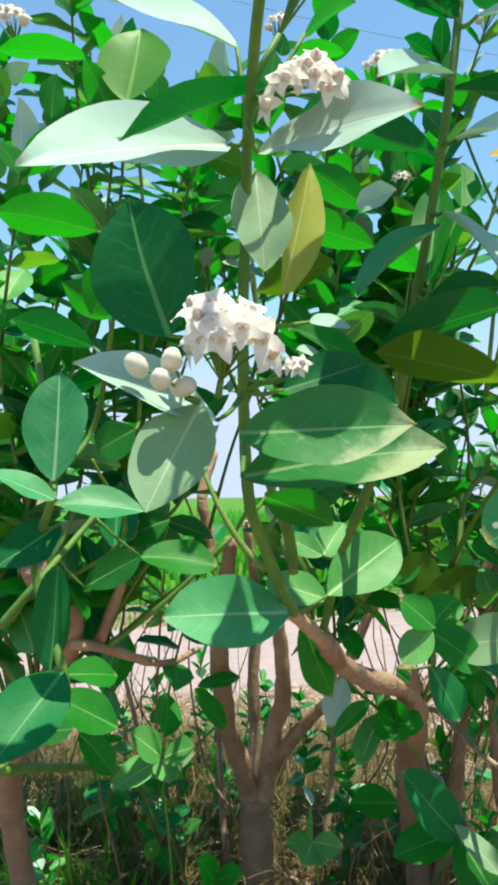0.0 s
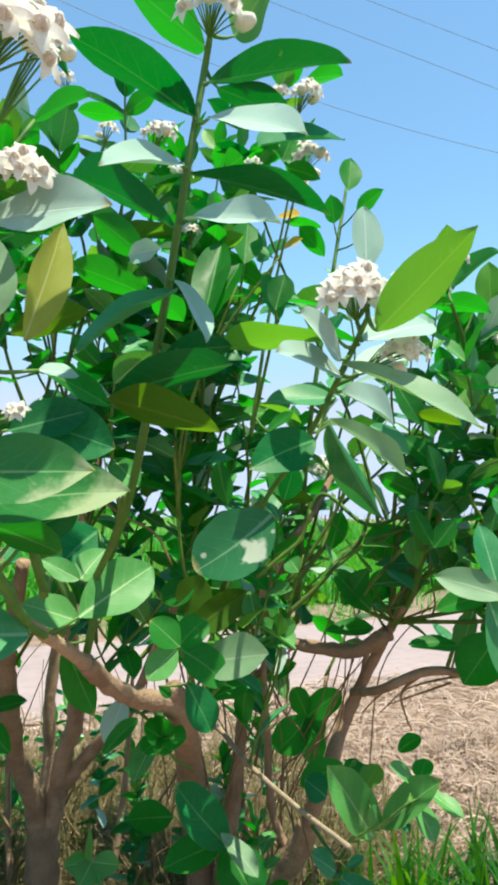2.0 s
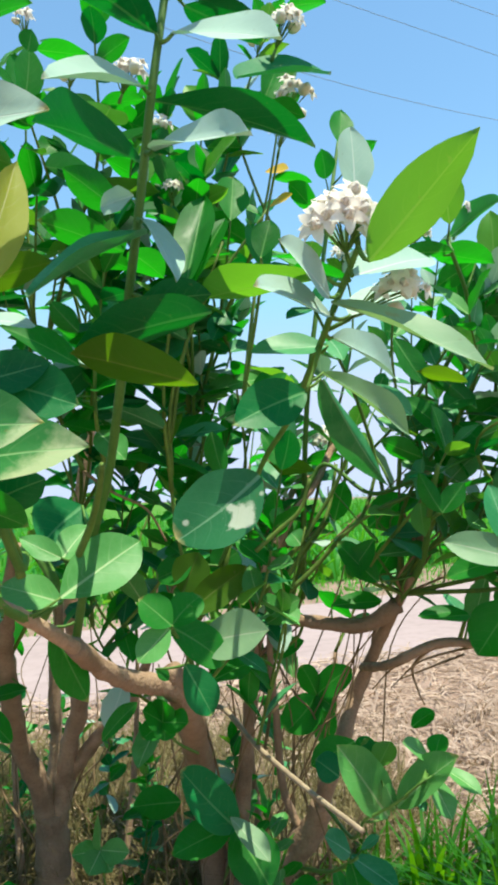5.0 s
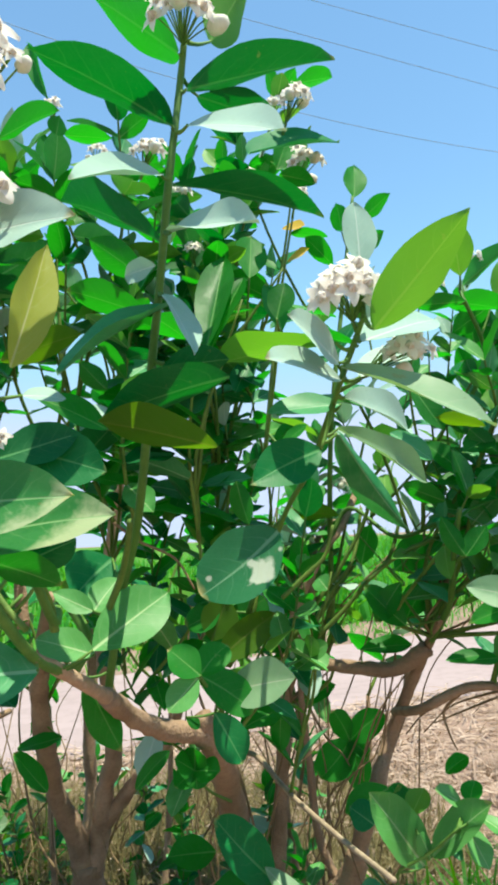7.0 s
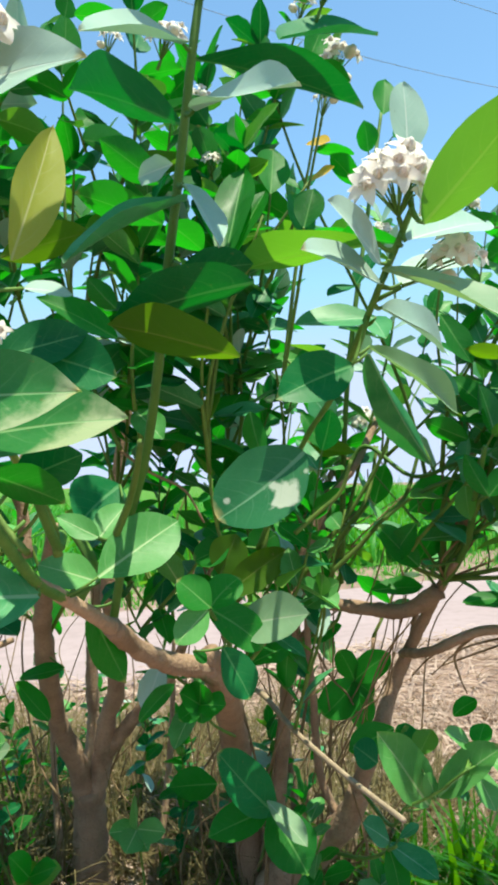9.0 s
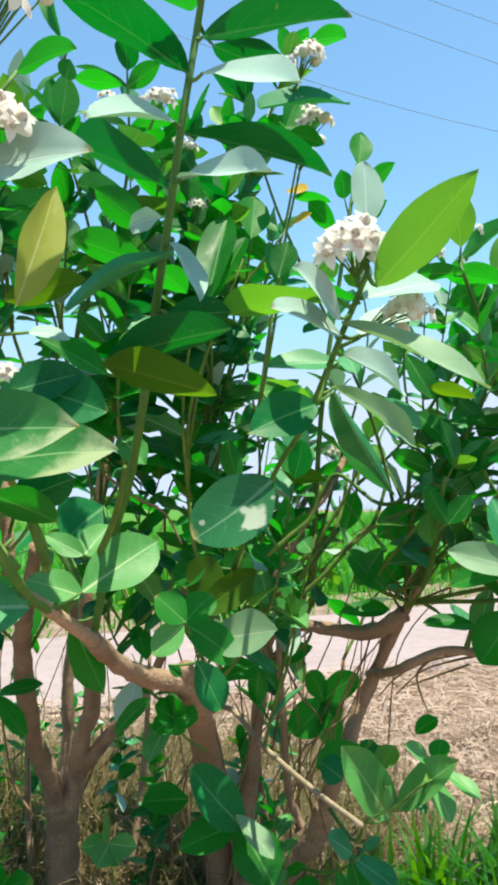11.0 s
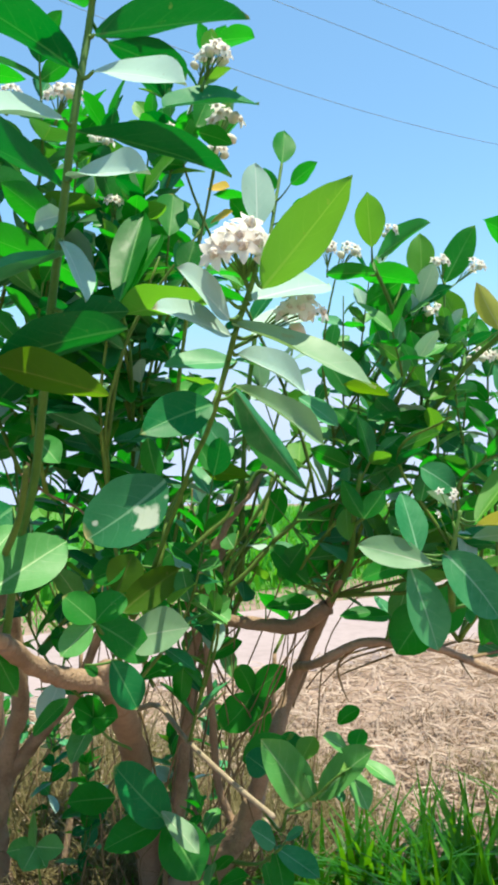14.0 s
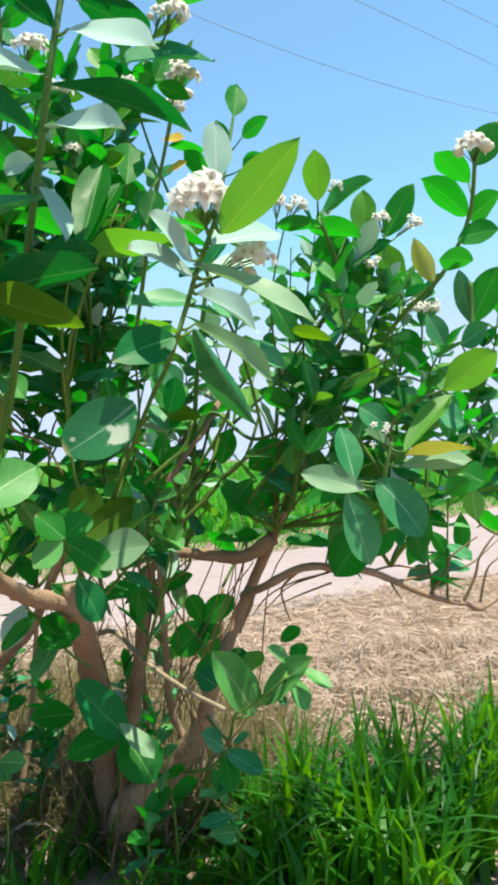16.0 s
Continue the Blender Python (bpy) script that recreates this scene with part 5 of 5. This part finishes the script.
flower_head(shrub_b, (0.038, 0.422, 1.448), (0.013, 0.434, 1.423), 0.026, 11, 0)
flower_head(shrub_b, (0.042, 0.325, 1.483), (0.021, 0.344, 1.445), 0.034, 13, 0)
flower_head(shrub_b, (0.200, 0.565, 1.711), (0.200, 0.579, 1.688), 0.039, 11, 2)
flower_head(shrub_b, (0.373, 0.809, 1.800), (0.359, 0.828, 1.761), 0.026, 8, 2)
flower_head(shrub_b, (0.405, 0.892, 1.753), (0.392, 0.910, 1.713), 0.029, 7, 2)
flower_head(shrub_b, (0.333, 0.955, 1.766), (0.326, 0.968, 1.749), 0.016, 4, 0)
flower_head(shrub_b, (0.176, 0.853, 1.737), (0.164, 0.869, 1.708), 0.026, 7, 1)
flower_head(shrub_b, (0.107, 0.893, 1.757), (0.098, 0.908, 1.735), 0.016, 4, 1)
flower_head(shrub_b, (0.045, 0.894, 1.827), (0.044, 0.909, 1.801), 0.014, 4, 1)
flower_head(shrub_b, (0.056, 0.419, 1.547), (0.050, 0.435, 1.513), 0.020, 6, 2)
flower_head(shrub_b, (0.326, 0.512, 1.411), (0.341, 0.525, 1.381), 0.036, 13, 0)
flower_head(shrub_b, (0.406, 0.575, 1.378), (0.380, 0.600, 1.366), 0.028, 7, 2)
flower_head(shrub_b, (0.713, 1.766, 1.339), (0.699, 1.787, 1.280), 0.052, 8, 2)
flower_head(shrub_b, (0.269, 1.175, 1.738), (0.264, 1.190, 1.706), 0.019, 4, 0)
flower_head(shrub_b, (0.892, 0.807, 1.673), (0.905, 0.815, 1.643), 0.032, 9, 3)
flower_head(shrub_b, (0.935, 1.193, 1.683), (0.940, 1.205, 1.638), 0.024, 5, 1)
flower_head(shrub_b, (1.010, 1.169, 1.671), (1.006, 1.183, 1.624), 0.024, 5, 1)
flower_head(shrub_b, (0.799, 1.132, 1.716), (0.787, 1.149, 1.666), 0.018, 4, 1)
flower_head(shrub_b, (0.724, 0.834, 1.196), (0.738, 0.842, 1.143), 0.017, 2, 0)
flower_head(shrub_b, (0.701, 0.843, 1.169), (0.730, 0.845, 1.134), 0.014, 1, 0)
flower_head(shrub_b, (0.682, 1.173, 1.682), (0.685, 1.185, 1.635), 0.022, 5, 1)
flower_head(shrub_c, (-0.295, 0.856, 1.803), (-0.293, 0.869, 1.770), 0.024, 6, 1)
flower_head(shrub_c, (-0.303, 1.060, 1.757), (-0.306, 1.072, 1.735), 0.011, 2, 1)

# farther shoots, with opposite pairs of leaves
shoot_rng = np.random.RandomState(5)
MANY = {}


def tone(q):
    """Picks a leaf colour: more sunlit-coloured ones past x 0.62, to brighten that side."""
    return int(shoot_rng.choice(6, p=[0.24, 0.24, 0.26, 0.10, 0.10, 0.06] if q.x > 0.62 else [0.42, 0.14, 0.14, 0.09, 0.05, 0.16]))


def shoot(shrub, *points, size=0.105, start=0.35, gap=0.055, r=0.005, flower=True):
    """A leafy shoot: a stem with pairs of opposite leaves, each pair turned a quarter from the one below."""
    line = smooth_line(points, 8)
    stem(shrub, "shoot", r, r * 0.38, *points, young=True)
    lengths = [0.0]
    for a, b in zip(line, line[1:]):
        lengths.append(lengths[-1] + (b - a).length)
    whole, at, turn = lengths[-1], lengths[-1] * start, shoot_rng.uniform(0, 3.1)
    while at < whole:
        k = max(i for i, v in enumerate(lengths) if v <= at)
        k = min(k, len(line) - 2)
        q = line[k].lerp(line[k + 1], (at - lengths[k]) / max(1e-6, lengths[k + 1] - lengths[k]))
        ahead = (line[k + 1] - line[k]).normalized()
        side = ahead.cross(Vector((0.2, 0.9, 0.1))).normalized()
        near_top = at / whole
        for s in (0, math.pi):
            if shoot_rng.rand() < 0.12:
                continue
            w = turn + s + shoot_rng.uniform(-0.35, 0.35)
            out = (Matrix.Rotation(w, 3, ahead) @ side)
            rise = shoot_rng.uniform(-0.55, 0.75) + 0.6 * near_top**3
            way = (out + ahead * rise).normalized()
            length = size * shoot_rng.uniform(0.7, 1.15) * (1 - 0.45 * near_top**4)
            MANY.setdefault(shrub, []).append((q, q + way * length, length * shoot_rng.uniform(0.48, 0.62), shoot_rng.uniform(-45, 45), int(shoot_rng.choice(9)), tone(q)))
        turn += math.pi / 2
        at += gap * shoot_rng.uniform(0.5, 1.4) * (1.1 - 0.6 * near_top)
    ahead = (line[-1] - line[-3]).normalized()
    side = ahead.cross(Vector((0.2, 0.9, 0.1))).normalized()
    for k in range(3):
        out = Matrix.Rotation(turn + 2.1 * k + shoot_rng.uniform(-0.4, 0.4), 3, ahead) @ side
        length = size * shoot_rng.uniform(0.55, 0.9)
        MANY.setdefault(shrub, []).append((line[-1], line[-1] + (ahead * shoot_rng.uniform(0.5, 1.2) + out * 0.6).normalized() * length, length * shoot_rng.uniform(0.42, 0.55), shoot_rng.uniform(-60, 60), int(shoot_rng.choice(9)), tone(line[-1])))
    if flower:
        flower_head(shrub, line[-1] + Vector((shoot_rng.uniform(-0.02, 0.02), -0.03, -0.035)), line[-1] - Vector((0, 0, 0.06)), shoot_rng.uniform(0.018, 0.028), int(shoot_rng.randint(3, 6)), 2)


FORKS = {}


def fork(shrub, root):
    """A fork on a branch; where none is near, a stem of its own from the ground."""
    key = tuple(round(c, 3) for c in root)
    if key not in FORKS:
        root = Vector(root)
        near = nearest(root, 0.14)
        if near is None:
            foot = Vector((root.x, root.y, 0)).lerp(Vector(shrub.location), 0.3)
            foot.z = -0.01
            if by_trunk(foot.x, foot.y):
                foot.x -= 0.3
            bows = [foot.lerp(root, t) + Vector((shoot_rng.uniform(-0.03, 0.03), shoot_rng.uniform(-0.03, 0.03), 0.04)) for t in (0.3, 0.65)]
            stem(shrub, "branch", 0.012, 0.006, foot, *bows, root, young=False)
            near = root
        FORKS[key] = near
    return FORKS[key]


def bush_out(shrub, root, tops, **kw):
    """Shoots that spread from a fork towards their tops."""
    root = fork(shrub, root)
    for top in tops:
        top = Vector(top)
        mid = root.lerp(top, 0.42) + Vector((shoot_rng.uniform(-0.12, 0.12), shoot_rng.uniform(-0.1, 0.1), shoot_rng.uniform(-0.12, 0.0)))
        high = root.lerp(top, 0.76) + Vector((shoot_rng.uniform(-0.07, 0.07), shoot_rng.uniform(-0.06, 0.06), shoot_rng.uniform(-0.04, 0.03)))
        shoot(shrub, root, mid, high, top, **kw)



def side_shoot(shrub, root, top, **kw):
    """A shoot that branches off a stem of the crown a forearm's length below its top."""
    top = Vector(top)
    at = nearest(top + Vector((shoot_rng.uniform(-0.12, 0.12), 0.12, -0.38)), 0.4)
    if at is None or at.y < 1.0 or at.z > top.z - 0.12:
        kw["start"] = 0.3
        bush_out(shrub, root, [top], **kw)
        return
    kw["start"] = 0.12
    bow = at.lerp(top, 0.5) + Vector((shoot_rng.uniform(-0.05, 0.05), shoot_rng.uniform(-0.04, 0.04), shoot_rng.uniform(-0.05, 0.0)))
    shoot(shrub, at, bow, top, **kw)


def height_at(x):
    """How high the crowns reach, along the row of shrubs."""
    return float(np.interp(x, (-1.2, 0.3, 0.5, 0.7, 0.85, 1.0, 1.15, 1.25, 1.5, 1.9), (2.3, 2.35, 2.08, 1.85, 1.70, 1.62, 1.40, 1.55, 1.85, 1.9)))


def crown(shrub, roots, count, x0, x1, y0, y1, low=0.55, **kw):
    """Shoots from the forks of a shrub, filling its crown."""
    for i in range(count):
        x, y = shoot_rng.uniform(x0, x1), shoot_rng.uniform(y0, y1)
        z = height_at(x) * shoot_rng.uniform(low, 1.0)
        root = min((Vector(r) for r in roots), key=lambda r: (r - Vector((x, y, r.z))).length + shoot_rng.uniform(0, 0.35))
        if i % 3:
            side_shoot(shrub, root, (x, y, max(z, root.z + 0.3)), flower=z > height_at(x) * 0.95, **kw)
        else:
            bush_out(shrub, root, [(x, y, max(z, root.z + 0.3))], flower=z > height_at(x) * 0.95, **kw)


crown(shrub_a, [(0.0, 1.95, 0.9), (0.38, 1.9, 0.95), (-0.45, 1.45, 0.75), (-0.02, 1.75, 0.8)], 32, -1.1, 0.55, 1.15, 2.0, size=0.125, start=0.22, gap=0.075)
crown(shrub_b, [(0.60, 1.6, 0.85), (0.74, 1.37, 0.97), (0.5, 1.67, 0.8), (0.95, 1.27, 0.92), (1.45, 1.35, 0.95)], 19, 0.35, 1.75, 1.1, 1.95, size=0.115, start=0.4, gap=0.068)
for x, z in ((0.76, 1.5), (0.84, 1.46), (0.92, 1.34), (0.8, 1.33), (0.98, 1.3)):
    bush_out(shrub_b, (0.74, 1.37, 0.97), [(x, 0.98 + shoot_rng.uniform(-0.06, 0.14), z)], size=0.095, start=0.3, gap=0.06, r=0.005, flower=False)
for x, y, z in ((-0.18, 0.95, 1.72), (-0.28, 0.85, 1.6), (-0.12, 1.05, 1.5), (-0.3, 1.0, 1.35), (-0.2, 0.9, 1.25), (-0.36, 0.9, 1.75), (-0.08, 1.1, 1.3), (-0.42, 1.1, 1.5), (-0.22, 1.1, 1.1)):
    bush_out(shrub_c, (-0.42, 1.3, 0.8), [(x, y, z)], size=0.11, start=0.3, gap=0.065, r=0.005, flower=z > 1.6)

crown(shrub_b, [(0.74, 1.37, 0.97), (0.95, 1.27, 0.92)], 6, 0.78, 1.15, 1.1, 1.5, 0.82, size=0.105, start=0.5, gap=0.085)

for x, y, z in ((0.14, 1.3, 1.62), (0.2, 1.45, 1.5), (0.27, 1.25, 1.4), (0.33, 1.5, 1.66), (0.38, 1.3, 1.52), (0.42, 1.45, 1.36), (0.46, 1.55, 1.6), (0.05, 1.3, 1.5), (0.16, 1.55, 1.75)):
    side_shoot(shrub_a, (0.22, 1.75, 0.9), (x, y, z), size=0.105, start=0.4, gap=0.06, r=0.0045, flower=False)

for x, y, z in ((0.03, 1.05, 1.80), (-0.04, 1.1, 1.85), (0.04, 1.15, 1.70), (0.13, 1.3, 1.72), (0.07, 1.22, 1.62), (0.2, 1.35, 1.72), (0.31, 1.36, 1.74), (0.15, 1.1, 1.6), (0.27, 1.25, 1.72), (-0.1, 1.2, 1.75), (0.34, 1.1, 1.62), (0.0, 1.3, 1.65), (-0.16, 1.15, 1.9), (0.24, 1.4, 1.85)):
    side_shoot(shrub_a, (0.22, 1.75, 0.9), (x, y, z), size=0.11, start=0.35, gap=0.05, r=0.0045, flower=False)

for i in range(6):
    side_shoot(shrub_a, (0.22, 1.75, 0.9), (shoot_rng.uniform(0.2, 0.47), shoot_rng.uniform(1.0, 1.35), shoot_rng.uniform(1.62, 1.98)), size=0.115, start=0.45, gap=0.042, r=0.004, flower=i % 5 == 0)
for i in range(10):
    x = shoot_rng.uniform(0.68, 1.15)
    side_shoot(shrub_b, (0.74, 1.37, 0.97), (x, shoot_rng.uniform(1.05, 1.5), height_at(x) * shoot_rng.uniform(0.8, 1.0)), size=0.085, start=0.35, gap=0.05, r=0.0035, flower=i % 6 == 0)

# leafy side shoots at half height, under the crown
for i in range(15):
    x = shoot_rng.uniform(-0.25, 0.7)
    side_shoot(shrub_b if x > 0.45 else shrub_a, (0.60, 1.6, 0.85) if x > 0.45 else (-0.02, 1.75, 0.8), (x, shoot_rng.uniform(1.12, 1.75), shoot_rng.uniform(1.05, 1.48)), size=0.105, start=0.3, gap=0.055, r=0.004, flower=False)

# the back of the crowns
for _ in range(12):
    x = shoot_rng.uniform(-1.2, 0.5)
    bush_out(shrub_a, (-0.4 if x < -0.6 else -0.1 if x < 0 else 0.25, 2.15, 0.75), [(x, shoot_rng.uniform(2.0, 2.6), shoot_rng.uniform(1.15, 1.75))], size=0.13, start=0.15, gap=0.08, flower=False)
for _ in range(5):
    x = shoot_rng.uniform(0.45, 1.25)
    bush_out(shrub_b, (0.58 if x < 0.85 else 0.8, 1.95, 0.75), [(x, shoot_rng.uniform(1.8, 2.3), shoot_rng.uniform(1.1, 1.55))], size=0.12, start=0.15, gap=0.08, flower=False)


def sprig(x, y, z, size):
    """A young plant of its own, low in the shade: one short stem with a few leaves."""
    if by_trunk(x, y):
        x -= 0.4
    foot = Vector((x + shoot_rng.uniform(-0.1, 0.1), y + shoot_rng.uniform(0.0, 0.15), -0.01))
    plant = new("milkweed_seedling", None)
    plant.location = (foot.x, foot.y, 0)
    tagged(plant, "young milkweed plant with small oval leaves in the grass", "young plant", "young milkweed plants under the shrubs")
    shoot(plant, foot, foot.lerp(Vector((x, y, z)), 0.5) + Vector((0.02, 0, 0)), (x, y, z), size=size, start=0.5, gap=0.05, r=0.004, flower=False)


def young_plant(foot, top, material, *leaves):
    """A young plant with a rosette of pale leaves at its top; each leaf: its tip, width and roll."""
    plant = new("milkweed_seedling", None)
    plant.location = (foot[0], foot[1], 0)
    tagged(plant, "young milkweed plant with a rosette of pale leaves", "young plant", "young milkweed plants under the shrubs")
    foot, top = Vector(foot), Vector(top)
    stem(plant, "shoot", 0.004, 0.0022, foot, foot.lerp(top, 0.5) + Vector((0.015, 0, 0)), top, young=True)
    for tip, width, roll in leaves:
        leaf(plant, tuple(top), tip, width, roll, 3, material)


young_plant((0.147, 1.795, -0.010), (0.136, 1.699, 0.403), SUNLIT, ((0.073, 1.668, 0.414), 0.05, -60), ((0.198, 1.647, 0.414), 0.055, 60), ((0.130, 1.674, 0.494), 0.055, 85), ((0.109, 1.644, 0.378), 0.06, -30), ((0.159, 1.656, 0.372), 0.045, 40))
young_plant((-0.085, 1.733, -0.010), (-0.082, 1.669, 0.325), FRESH_BACKLIT, ((-0.120, 1.623, 0.346), 0.05, -50), ((-0.025, 1.605, 0.378), 0.055, 50), ((-0.079, 1.644, 0.385), 0.055, 85), ((-0.109, 1.640, 0.375), 0.05, -80))
young_plant((-0.209, 1.805, -0.010), (-0.209, 1.651, 0.603), PALE, ((-0.267, 1.594, 0.684), 0.075, -60), ((-0.128, 1.598, 0.639), 0.065, 50), ((-0.298, 1.551, 0.600), 0.06, -30), ((-0.181, 1.571, 0.592), 0.07, -15))
for _ in range(16):
    sprig(shoot_rng.uniform(-1.1, 0.4), shoot_rng.uniform(2.3, 3.0) if shoot_rng.rand() < 0.65 else shoot_rng.uniform(1.55, 2.1), shoot_rng.uniform(0.25, 0.75), 0.085)
for _ in range(8):
    sprig(shoot_rng.uniform(0.15, 0.75), shoot_rng.uniform(1.5, 2.3), shoot_rng.uniform(0.25, 0.75), 0.095)


def twig(shrub, foot, top, r, young=False):
    foot, top = Vector(foot), Vector(top)
    if by_trunk(foot.x, foot.y):
        foot.x, top.x = foot.x - 0.36, top.x - 0.36
    wander = [foot.lerp(top, t) + Vector((shoot_rng.uniform(-0.09, 0.09), shoot_rng.uniform(-0.07, 0.07), shoot_rng.uniform(-0.05, 0.05))) for t in (0.25, 0.5, 0.8)]
    stem(shrub, "twig", r, r * 0.5, foot, *wander, top, young=young)


for _ in range(62):
    x, y = shoot_rng.uniform(-1.1, 0.45), shoot_rng.uniform(1.75, 2.9)
    twig(shrub_a, (x, y, -0.01), (x + shoot_rng.uniform(-0.3, 0.3), y + shoot_rng.uniform(-0.35, 0.15), shoot_rng.uniform(0.5, 1.1)), shoot_rng.uniform(0.0015, 0.005))
for _ in range(34):
    way = shoot_rng.uniform(-0.25, 0.42)
    foot = (0.5 + 0.35 * way, 1.95 + shoot_rng.uniform(-0.15, 0.15), -0.01)
    twig(shrub_b, foot, (0.52 + way * 1.1, 1.75 + shoot_rng.uniform(-0.3, 0.2), shoot_rng.uniform(0.6, 1.2)), shoot_rng.uniform(0.0012, 0.004))

for _ in range(30):
    root = fork(shrub_b, ((0.60, 1.6, 0.85), (0.5, 1.67, 0.8), (0.74, 1.37, 0.97))[shoot_rng.randint(3)])
    top = root + Vector((shoot_rng.uniform(-0.15, 0.3), shoot_rng.uniform(-0.15, 0.2), shoot_rng.uniform(0.2, 0.5)))
    twig(shrub_b, root, top, shoot_rng.uniform(0.002, 0.004), shoot_rng.rand() < 0.6)

# leafy shoots that close the upper crown, and low ones in its shade
for i in range(17):
    x = shoot_rng.uniform(-0.5, 0.42)
    z = shoot_rng.uniform(1.5, 2.15 if x < 0.25 else 1.95)
    side_shoot(shrub_a, (-0.42, 1.3, 0.8) if x < -0.2 else (-0.02, 1.75, 0.8) if x < 0.15 else (0.22, 1.75, 0.9), (x, shoot_rng.uniform(1.05, 1.6), z), size=0.12, start=0.5, gap=0.048, r=0.0045, flower=i % 8 == 0 and z > 1.7)
for _ in range(8):
    x = shoot_rng.uniform(-0.12, 0.18)
    side_shoot(shrub_a, (-0.02, 1.75, 0.8), (x, shoot_rng.uniform(1.5, 1.85), shoot_rng.uniform(1.75, 2.15)), size=0.105, start=0.45, gap=0.065, r=0.0045, flower=False)
for _ in range(9):
    sprig(shoot_rng.uniform(-0.9, 0.15), shoot_rng.uniform(1.9, 2.6), shoot_rng.uniform(0.15, 0.5), 0.085)

# gaps in the crown through which the sun reaches lower leaves
OPEN = [Vector(p) for p in ((0.62, 1.08, 0.78), (0.70, 1.02, 0.78), (0.36, 1.03, 1.0), (0.10, 0.84, 1.1), (0.02, 0.86, 1.1), (-0.16, 1.5, 0.64), (-0.21, 1.59, 0.64), (0.46, 1.36, 0.5), (0.62, 0.92, 1.12), (0.76, 0.84, 1.08), (0.24, 0.62, 1.18), (0.05, 0.42, 1.24), (0.15, 2.1, 0.5), (0.02, 2.28, 0.25), (-0.06, 2.0, 0.6), (0.2, 1.2, 0.85), (0.1, 1.0, 0.92), (-0.2, 0.95, 1.15), (-0.1, 1.05, 1.0))]


def shades(base, tip):
    middle = (base + tip) / 2
    for p in OPEN:
        off = middle - p
        along = off.dot(to_sun)
        if along > 0.03 and (off - to_sun * along).length < 0.10:
            return True
    return False


# the withered leaves and the direction from them to the camera
WITHERED, SIGHT = Vector((0.49, 1.31, 1.82)), Vector((-0.21, -0.88, -0.42))


def thinned(base):
    """Leaves left out: inside the crown, and between the camera and the withered two."""
    if 0.95 < base.y < 1.36 and min((base - WITHERED - SIGHT * k).length for k in (0.0, 0.08, 0.16, 0.24, 0.32)) < 0.1:
        return True
    inner = base.y > 1.15 and 1.12 < base.z < 1.72 and -0.25 < base.x < 0.75
    return inner and noise.noise(base * 9.0 + Vector((3, 1, 8))) > 0.12


TONES = (GREEN, GLAUCOUS, SUNLIT, FRESH_BACKLIT, SUN_WHITE, SHADED)
for shrub, some in MANY.items():
    some = sorted((item for item in some if not shades(item[0], item[1]) and not thinned(item[0])), key=lambda item: item[0].y)
    for base, tip, width, roll, form, tone in some[:150]:
        leaf(shrub, base, tip, width, roll, form, TONES[tone])
    for tone, material in enumerate(TONES):
        verts, faces, uvs = [], [], []
        for base, tip, width, roll, form, mine in some[150:]:
            if mine != tone:
                continue
            v, q, uv = leaf_shape(form, 6, 4)
            m = leaf_pose(base, tip, width, roll)
            faces += [tuple(k + len(verts) for k in face) for face in q]
            verts += [m @ Vector(p) for p in v]
            uvs += uv
        if verts:
            tagged(under(shrub, "foliage", mesh_of("foliage", verts, faces, material, uvs), None, NOTES.get(material, ""), shrub.location), kind="stuff")
